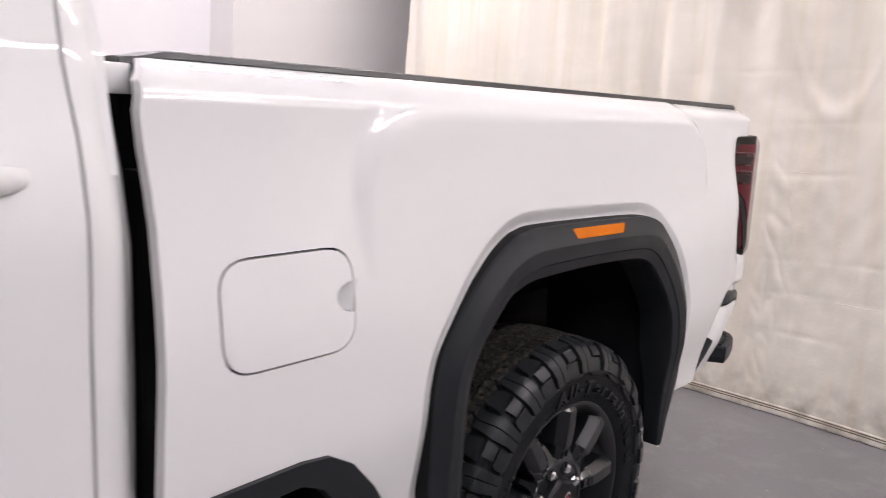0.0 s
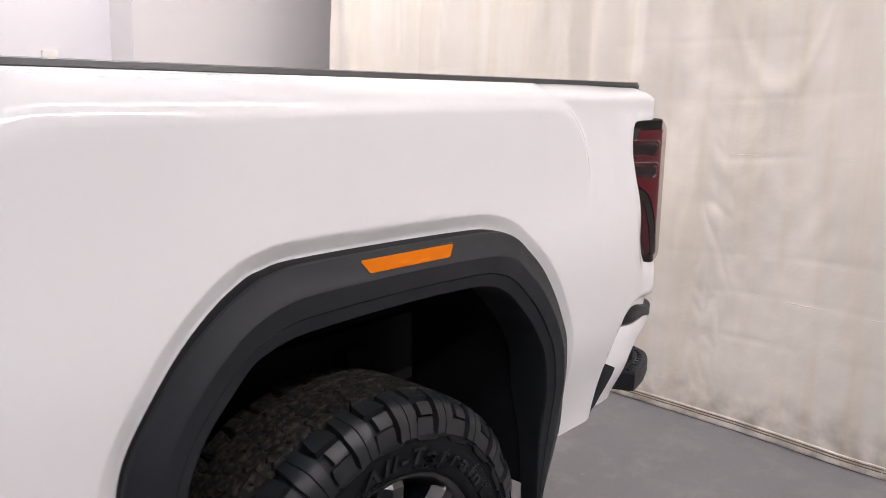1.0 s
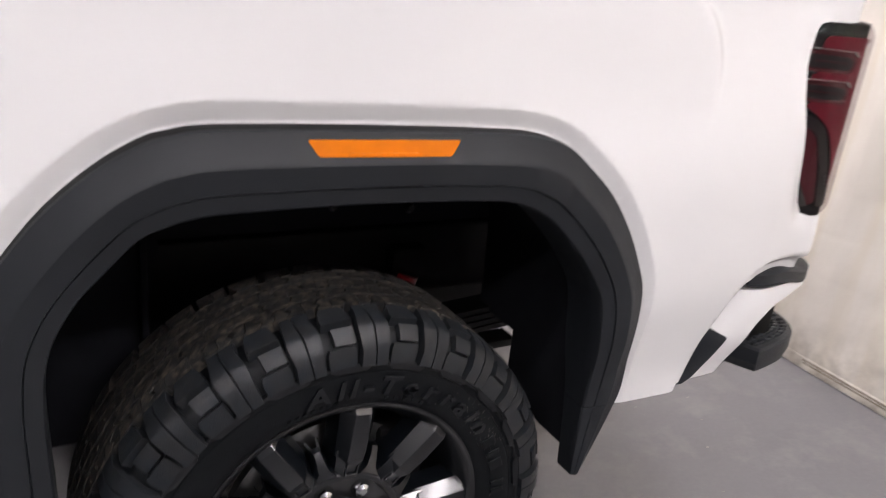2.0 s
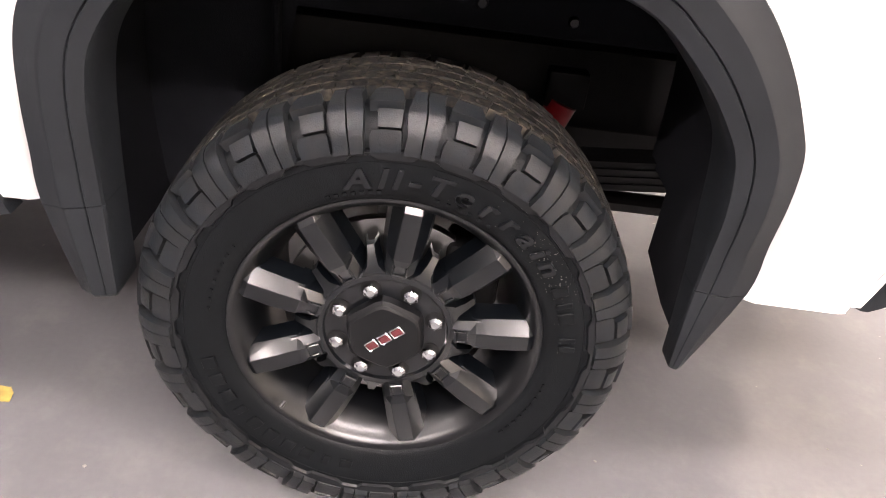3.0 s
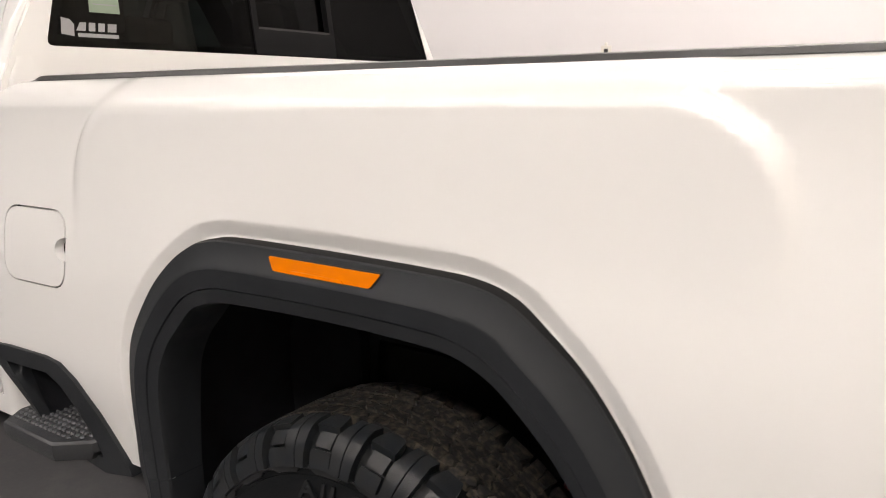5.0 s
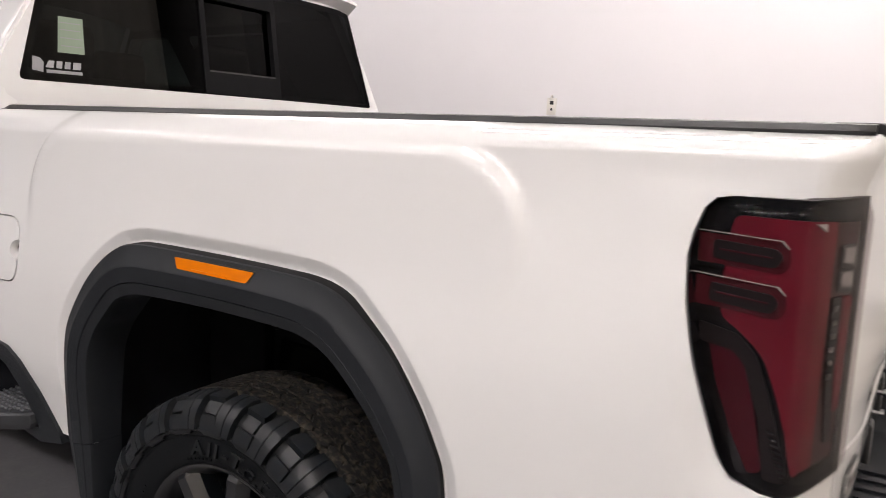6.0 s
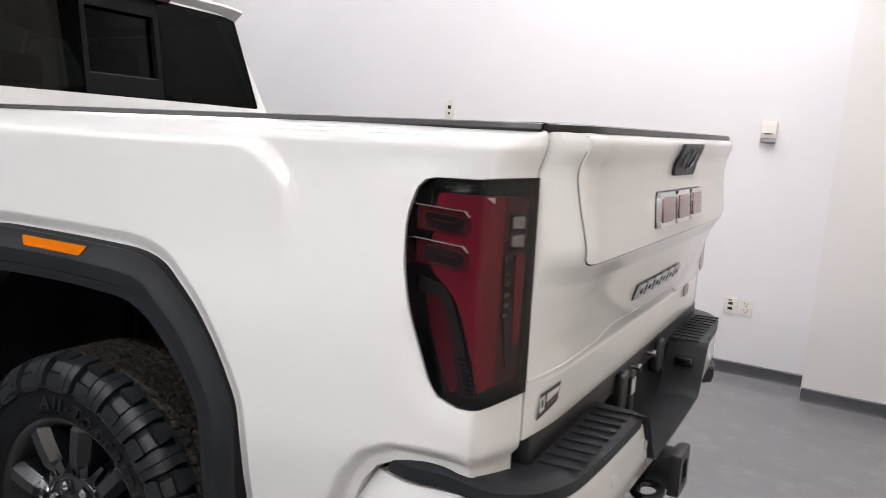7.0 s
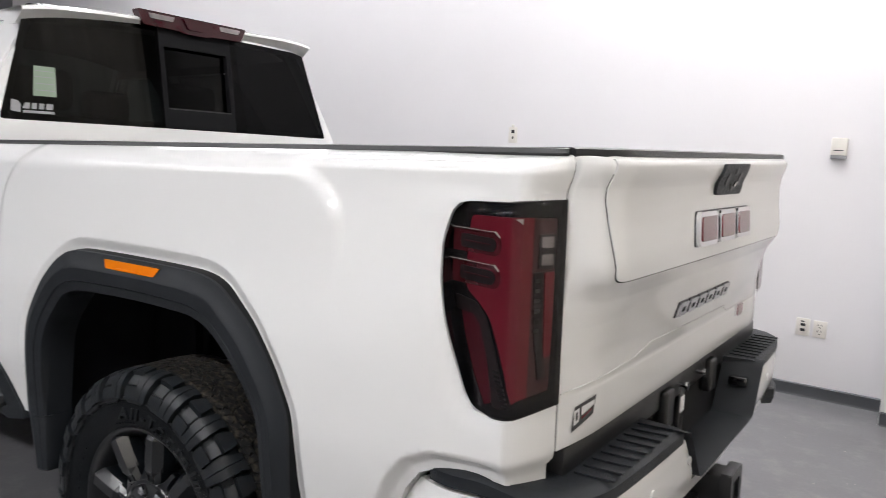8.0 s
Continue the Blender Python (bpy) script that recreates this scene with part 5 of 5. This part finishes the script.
for k in (-1, 0, 1):
    b = box_bm(-.0115 + k * .0265, .0115 + k * .0265, -.003, -.0005, -.0095, .0095, .002, 1)
    part("cap_badge", (b.transform(Matrix.Rotation(radians(-40), 4, "Y")), b)[1], CHROME, wheel)
    b = box_bm(-.009 + k * .0265, .009 + k * .0265, -.0037, -.0025, -.0068, .0068, .001, 1)
    part("cap_badge_inset", (b.transform(Matrix.Rotation(radians(-40), 4, "Y")), b)[1], EMBLEM_RED, wheel)
b = revolve([(.19, .105), (.19, .085), (.10, .085), (.10, .060), (.0, .060)], 64)
part("brake_disc", b, STEEL, wheel, "grey steel brake disc", smooth=30)
part("caliper", box_bm(.09, .19, .07, .16, .03, .16, 0.015), DARK, wheel)
b = cyl_bm((-.17, -.001, -.17), (-.176, -.012, -.176), .004, seg=8)
part("valve", b, TRIM, wheel)


def copy_wheel(loc, turned):
    w = wheel.copy()
    scene.collection.objects.link(w)
    w.parent = truck
    w.location = loc
    w.rotation_euler = (0, 0, math.pi if turned else 0)
    if turned:
        w.scale = (1, 1, 1)
    for o in wheel.children:
        if o.name.split(".")[0] in ("tyre", "tread", "spoke", "hub", "brake_disc", "centre_cap"):
            c = o.copy()
            scene.collection.objects.link(c)
            c.parent = w
    c = tagged(new("tread", near_mesh), kind="stuff")
    c.parent = w


FRONT_X = -4.04
copy_wheel((0, 2 * YC, AXLE), True)
copy_wheel((FRONT_X, 0, AXLE - FRONT_X * RAKE), False)
copy_wheel((FRONT_X, 2 * YC, AXLE - FRONT_X * RAKE), True)

# ---- wheel well, frame, springs
arc = spline([(-.500, .43), (-.52, .60), (-.525, .80), (-.49, .94), (-.40, 1.035), (-.29, 1.075), (0, 1.082), (.24, 1.075), (.34, 1.04), (.44, .96), (.495, .87), (.505, .74), (.505, .63)], 40)
part("wheel_well_liner", loft([[(x, y, z) for x, z in arc] for y in (.045, .20, .42)]), LINER, truck, "black felt wheel well liner")
bm = loft([[(x, .415, max(z, .40) if i < 12 else z) for i, (x, z) in enumerate(arc)], [(x, .418, (.44 if x < -.27 else .855)) for x, z in arc]])
part("liner_back", bm, LINER, truck)
for x, z in ((-.25, .890), (.11, .905), (.287, .890), (-.215, 1.02)):
    part("liner_bolt", cyl_bm((x, .415, z), (x, .405, z), .012, .008, 12), TRIM, truck)
part("liner_rib", box_bm(-.275, -.262, .38, .416, .44, 1.06, 0.004), LINER, truck)
for y0 in (.46, 2 * YC - .56):
    part("frame_rail", box_bm(-4.6, 1.10, y0, y0 + .10, .66, .83, 0.01), DARK, truck, "black steel frame rail")
part("cross_bar", box_bm(.95, 1.10, .3, 2 * YC - .3, .60, .72, 0.01), DARK, truck)
b = cyl_bm((0, .20, AXLE), (0, 2 * YC - .20, AXLE), .052, seg=20)
b = cyl_bm((-.16, YC, AXLE), (.17, YC, AXLE), .16, .14, 20, bm=b)
part("rear_axle", b, DARK, truck, "black rear axle")
for k, (zz, x0, x1) in enumerate(((.640, -.22, .80), (.623, -.22, .72), (.606, -.22, .66), (.589, -.22, .60))):
    rows = []
    for i in range(25):
        x = x0 + (x1 - x0) * i / 24
        z = zz - 0.00 - .05 * (1 - (x / .75) ** 2) + 0.028
        rows.append([(x, .375, z), (x, .445, z), (x, .445, z - .011), (x, .375, z - .011)])
    part("leaf_spring", loft(rows, closed=True), DARK, truck, "black steel leaf spring")
# added black filler keeps the slits between the leaves dark
rows = []
for i in range(13):
    x = -.22 + .82 * i / 12
    z = .612 - .05 * (1 - (x / .75) ** 2)
    rows.append([(x, .381, z + .046), (x, .439, z + .046), (x, .439, z - .012), (x, .381, z - .012)])
part("spring_gap_filler", loft(rows, closed=True), DARK, truck)
part("leaf_spring", box_bm(-.22, .60, .378, .442, .520, .540, .004), DARK, truck)
shock = part("shock_absorber", cyl_bm((.302, .435, .725), (.225, .435, .505), .031, seg=24), SHOCK, truck, "red shock absorber", smooth=30)
part("shock_mount", cyl_bm((.218, .40, .712), (.218, .46, .712), .018, seg=16), STEEL, truck, "bare metal mount")
part("mount_bracket", box_bm(.262, .345, .420, .47, .715, .79, .006), DARK, truck)
part("liner_rear_wall", loft([[(.500, -.015, .475), (.500, .12, .475), (.500, .262, .50)], [(.500, -.015, .66), (.500, .12, .66), (.500, .262, .66)], [(.500, -.0, .80), (.500, .12, .80), (.500, .41, .80)]]), LINER, truck)
# added black block; hides the lit floor beyond the wheel arch
part("underbody_blocker", box_bm(-.62, 1.02, .585, 1.44, .515, .92, .03), DARK, truck)
part("underbody", box_bm(-4.5, -.62, .30, 2 * YC - .30, .52, .75, .02), DARK, truck)

# ---- cab
def cab_y(z):
    if z < 1.46:
        return 0.004 + 0.060 * smoothstep(z, 1.20, 1.50) + 0.012 * smoothstep(z, .80, .60)
    return 0.062 + 0.335 * ((z - 1.46) / .56) ** 1.15


def cab_point(x, z, off=0.0):
    rear = 0.034 * max(0.0, (x + 1.165) / 0.057) ** 2.6
    bend = 0.10 * smoothstep(x, -3.9, -4.95)
    return (x, cab_y(z) + rear + bend - off, z)


cab_side = [(-1.110, .60), (-1.100, 1.03), (-1.104, 1.20), (-1.113, 1.31), (-1.118, 1.38), (-1.114, 1.45), (-1.124, 1.52), (-1.165, 1.99), (-2.62, 1.99), (-3.38, 1.50), (-4.75, 1.40), (-4.92, 1.25), (-4.92, .62), (-4.4, .60)]
front_arch = [(FRONT_X + .56 * math.cos(a), .56 + .56 * math.sin(a)) for a in [k * math.pi / 12 for k in range(13)]] + [(FRONT_X - .56, .2), (FRONT_X + .56, .2)]
rear_door = [(-1.1800, .66), (-1.1770, 1.08), (-1.1730, 1.24), (-1.1710, 1.345), (-1.1770, 1.446), (-1.1700, 1.53), (-1.2800, 1.80), (-1.3500, 1.93), (-2.26, 1.95), (-2.27, .66)]
door_gap = [(-1.1735, .654), (-1.1705, 1.08), (-1.1665, 1.24), (-1.1645, 1.347), (-1.1705, 1.449), (-1.1635, 1.533), (-1.2735, 1.803), (-1.3460, 1.936), (-2.266, 1.956), (-2.276, .654)]
rear_glass = rounded([(-1.52, 1.50), (-2.20, 1.50), (-2.19, 1.90), (-1.62, 1.90)], .03, 3)
front_glass = rounded([(-2.36, 1.50), (-3.22, 1.50), (-2.68, 1.90), (-2.36, 1.90)], .03, 3)
def mirror_cab(bm):
    bm = mirror(bm)
    bm.transform(Matrix.Translation((0, .045, 0)))
    return bm


for flip in (False, True):
    mm = mirror_cab if flip else (lambda q: q)
    cs = part("cab_side", mm(patch(cab_side, cab_point, [door_gap, front_glass, front_arch], .05 if flip else .035, 0, -.02, [-1.16 + .006 * k for k in range(10)])), PAINT, truck, "white cab side panel", smooth=50)
    edge = [(x, z) for x, z in cab_side[:7]]
    part("cab_corner", mm(loft([[(cab_point(x, z)[0] - i, cab_point(x, z)[1] + o, z) for x, z in edge] for o, i in ((.0, .0), (.005, -.007), (.014, -.013), (.030, -.016), (.09, -.017))])), PAINT, cs)
    door = part("rear_door", mm(patch(rear_door, cab_point, [rear_glass], .05 if flip else .03, .001, -.02)), PAINT, truck, "white rear door", smooth=50)
    part("door_gap_backing", mm(patch(door_gap, cab_point, [rear_glass], .1, -.012)), PAINT, door)
    for poly in (rear_glass, front_glass):
        part("side_glass", mm(patch(poly, cab_point, [], .2, -.008)), PRIVACY if poly is rear_glass else GREEN_GLASS, cs)
    rows = []
    for k in range(15):
        x = -1.222 - .215 * k / 14
        f = math.sin(math.pi * min(1, max(0.0, (k + .35) / 14.7))) ** .35
        rows.append([(x, .052 - (.050 * f) - .012 * math.cos(a) * f, 1.300 + .021 * f * math.sin(a)) for a in [j * math.pi / 5 for j in range(10)]])
    part("door_handle", mm(loft(rows, closed=True)), PAINT, door, "white door handle")


for flip in (False, True):
    mm = mirror if flip else (lambda q: q)
    part("pillar_lining", mm(patch([(-1.13, 1.3), (-1.17, 1.97), (-2.6, 1.97), (-3.3, 1.5), (-3.3, .8), (-1.13, .8)], cab_point, [rear_glass, front_glass], .08, -.035)), SEAT, truck, "dark pillar and door lining")


def roof_row(x, drop=0.0, wide=0.0):
    """A line across the roof; the rear lip is wider and squarer than the roof before it."""
    y0 = cab_y(1.985) + (0.288 - cab_y(1.985)) * wide
    row = []
    for k in range(33):
        t = 0.5 - 0.5 * math.cos(math.pi * k / 32)
        y = y0 + (2 * YC - 2 * y0 + .022) * t
        plain = 1.985 + .065 * (1 - abs(2 * t - 1) ** 3.2)
        lip = 1.966 + .062 * t + .024 * (1 - abs(2 * t - 1) ** 6)
        row.append((x, y, plain + (lip - plain) * wide - drop))
    return row


part("headliner", loft([[(x, y + (.03 if y < YC else -.03), z - .05) for x, y, z in roof_row(xx)] for xx in (-1.17, -1.6, -2.2, -2.6)]), SEAT, truck)
part("roof", loft([roof_row(-1.205, .064, 1), roof_row(-1.162, .063, 1), roof_row(-1.156, .058, 1), roof_row(-1.106, .019, 1), roof_row(-1.110, .007, 1), roof_row(-1.124, .002, 1), roof_row(-1.19, 0, .8), roof_row(-1.35, 0, .2), roof_row(-1.6), roof_row(-2.2), roof_row(-2.66, .012)]), PAINT, truck, "white cab roof", smooth=50)


def back_point(y, z, off=0.0):
    e = ((y - YC) / .93) ** 2
    return (-1.112 + .055 * (1 - e) - max(0, z - 1.5) * .13 + off, y, z)


bk = [(cab_y(z) + .012, z) for z in (1.30, 1.40, 1.46, 1.55, 1.65, 1.75, 1.85, 1.93, 1.990)]
bk = bk + [(2 * YC - y + .045, z) for y, z in bk[::-1]]
glass_edge = rounded([(.192, 1.548), (2 * YC - .132, 1.548), (2 * YC - .274, 1.982), (.322, 1.982)], .02, 3)
part("cab_back", patch(bk, back_point, [glass_edge], .04, 0, -.02), PAINT, truck, "white cab back panel", smooth=50)
slider = rounded([(.885, 1.635), (1.225, 1.635), (1.225, 1.900), (.885, 1.900)], .006, 2)
rw = part("rear_window", patch(glass_edge, back_point, [slider], .08, -.003), PRIVACY, truck, "dark privacy rear window with a sliding pane", smooth=50)
edge_band = [(YC + (y - YC) * .965, 1.742 + (z - 1.742) * .90) for y, z in glass_edge]
part("window_band", patch(glass_edge, back_point, [edge_band], .08, -.0045), GLOSS, rw)
part("slider_frame", patch(rounded([(.862, 1.552), (1.250, 1.552), (1.250, 1.975), (.862, 1.975)], .004, 1), back_point, [slider], .08, .003, -.02), FRAME, rw, "black frame of the sliding pane", smooth=30)
part("slider_pane", patch(slider, back_point, [], .1, -.022), PRIVACY, rw)
part("slider_sill", patch([(.885, 1.632), (1.225, 1.632), (1.225, 1.638), (.885, 1.638)], back_point, [], .1, .004, -.01), TRIM, rw)
label = part("window_label", patch([(.318, 1.640), (.404, 1.640), (.408, 1.752), (.330, 1.752)], back_point, [], .1, -.001), PAPER, rw, "pale green paper label")
for z in (1.660, 1.685, 1.710, 1.732):
    part("label_line", patch([(.330, z), (.398, z), (.398, z + .003), (.330, z + .003)], back_point, [], .1, .0005), GREY_PRINT, label)
# dealer's sticker: pale bars
for poly in ([(.235, 1.580), (.268, 1.575), (.272, 1.605), (.262, 1.618), (.240, 1.622)], [(.275, 1.590), (.300, 1.590), (.305, 1.612), (.288, 1.612)], [(.308, 1.590), (.326, 1.590), (.330, 1.612), (.312, 1.612)],
             [(.334, 1.590), (.352, 1.590), (.356, 1.612), (.338, 1.612)], [(.360, 1.590), (.385, 1.590), (.389, 1.612), (.364, 1.612)], [(.278, 1.574), (.390, 1.574), (.390, 1.584), (.278, 1.584)]):
    part("sticker_bar", patch(poly, back_point, [], .1, -.001), GREY_PRINT, rw)
# high brake lamp
def roof_lip(y, z, off=0.0):
    return (-1.106 + off, y + .022, z)


hb = part("high_brake_lamp", patch(rounded([(YC - .29, 2.036), (YC - .262, 1.976), (YC - .09, 1.973), (YC - .06, 1.966), (YC + .06, 1.966), (YC + .09, 1.973), (YC + .262, 1.976), (YC + .29, 2.036)], .008, 2), roof_lip, [], .1, .010, -.03), RED_DARK, truck, "dark red high brake lamp", smooth=40)
for y0, y1 in ((YC - .24, YC - .11), (YC + .13, YC + .25)):
    part("cargo_light", patch(rounded([(y0, 2.026), (y0 + .01, 2.005), (y1 - .01, 2.005), (y1, 2.026)], .005, 2), roof_lip, [], .1, .014, 0), SMOKED_CLEAR, hb, "clear cargo light", smooth=40)
part("lamp_camera", patch(rounded([(YC - .07, 2.030), (YC - .04, 1.985), (YC + .04, 1.985), (YC + .07, 2.030)], .005, 2), roof_lip, [], .1, .018, 0), RED_DARK, hb, smooth=40)

# windscreen, bonnet, front: plain closing forms
y0, y1 = cab_y(1.97) + .02, cab_y(1.5) + .02
part("windscreen", loft([[(-2.66, y0, 1.975), (-2.70, YC, 2.03), (-2.66, 2 * YC - y0, 1.975)], [(-3.36, y1, 1.50), (-3.46, YC, 1.52), (-3.36, 2 * YC - y1, 1.50)]]), GREEN_GLASS, truck, "green-tinted windscreen")
part("bonnet", loft([[(x, YC + (cab_point(x, 1.4)[1] - YC) * k, z + .05 * (1 - k * k)) for k in (1, .6, .2, -.2, -.6, -1)] for x, z in ((-3.36, 1.50), (-3.9, 1.47), (-4.5, 1.42), (-4.85, 1.36), (-4.95, 1.22))]), PAINT, truck, "white bonnet")
part("front_panel", box_bm(-4.96, -4.90, .16, 2 * YC - .16, .62, 1.25, .02), GLOSS, truck)
part("cab_floor", box_bm(-3.4, -1.12, .12, 2 * YC - .12, .72, .78), SEAT, truck)
part("dashboard", box_bm(-3.3, -2.95, .16, 2 * YC - .16, .9, 1.42, .05), SEAT, truck)
part("inner_lining", box_bm(-1.30, -1.16, .14, 2 * YC - .14, .78, 1.50, .03), SEAT, truck)
for x, y, w in ((-1.62, .62, .30), (-1.62, 1.42, .30), (-2.50, .55, .27), (-2.50, 1.49, .27)):
    s = part("seat", box_bm(x - .10, x + .10, y - w, y + w, .9, 1.60, .06, 3), SEAT, truck, "black cloth seat")
    part("headrest", box_bm(x - .05, x + .05, y - .14, y + .14, 1.62, 1.80, .04, 3), SEAT, s)

# ---- fittings on the white wall
def wall_plate(x0, x1, z0, z1, label, slots, depth=.008, mat=PLATE):
    p = empty("wall_plate", label, "wall plate")
    part("plate", box_bm(x0, x1, WALL_Y - depth, WALL_Y - .0005, z0, z1, .003), mat, p, smooth=30)
    for a, b_, c, d in slots:
        part("socket", box_bm(a, b_, WALL_Y - depth - .002, WALL_Y - depth + .003, c, d, .001, 1), TRIM, p, "dark socket")
    return p


wall_plate(.958, 1.042, .409, .524, "ivory data outlet plate low on the white wall", [(.985, 1.015, .438, .456), (.985, 1.015, .473, .490), (.985, 1.008, .50, .508)])
wall_plate(1.062, 1.142, .409, .520, "ivory power outlet plate low on the white wall", [(1.088, 1.092, .487, .500), (1.108, 1.112, .487, .500), (1.097, 1.105, .473, .480), (1.088, 1.092, .445, .458), (1.108, 1.112, .445, .458), (1.097, 1.105, .430, .437)])
p = wall_plate(-1.298, -1.222, 1.582, 1.706, "white wall plate with dark dial and a small hook", [(-1.275, -1.245, 1.658, 1.685), (-1.268, -1.252, 1.615, 1.632)])
part("hook", box_bm(-1.267, -1.253, WALL_Y - .02, WALL_Y - .001, 1.706, 1.726, .003), PLATE, p)
p = empty("wall_dispenser", "ivory box with a grey lower edge on the white wall", "wall box")
part("case", box_bm(1.046, 1.140, WALL_Y - .045, WALL_Y - .0005, 1.590, 1.700, .008), PLATE, p, smooth=30)
part("lower_edge", box_bm(1.048, 1.138, WALL_Y - .040, WALL_Y - .001, 1.566, 1.592, .006), GREY_PRINT, p, smooth=30)
part("slot", box_bm(1.065, 1.120, WALL_Y - .0465, WALL_Y - .044, 1.618, 1.624), TRIM, p)

# a dry leaf on the floor
b = bmesh.new()
pts = [(0, -.03), (.018, -.012), (.022, .006), (.008, .030), (-.010, .024), (-.020, .004), (-.012, -.018)]
b.faces.new([b.verts.new((x, y, .002 + 6 * (x * x))) for x, y in pts])
ex = bmesh.ops.extrude_face_region(b, geom=b.faces[:])
for v in ex["geom"]:
    if isinstance(v, bmesh.types.BMVert):
        v.co.z += .001
b.transform(Matrix.Translation((-.803, .165, 0)) @ Matrix.Rotation(.9, 4, "Z"))
thing("dry_leaf", b, LEAF, "small dry yellow leaf lying on the floor", "leaf")

# grit on the floor
b = bmesh.new()
grit = random.Random(21)
for k in range(90):
    x, y, r = grit.uniform(-1.6, 2.2), grit.uniform(-0.9, 3.9), grit.uniform(.0015, .0045)
    a0 = grit.uniform(0, 6.28)
    low = [b.verts.new((x + r * math.cos(a0 + q * 1.257) * grit.uniform(.6, 1.3), y + r * math.sin(a0 + q * 1.257), .0005)) for q in range(5)]
    top = b.verts.new((x, y, r * .7))
    for q in range(5):
        b.faces.new((low[q], low[(q + 1) % 5], top))
thing("floor_grit", b, GRIT, "scattered pale grit on the floor", "grit", "stuff")
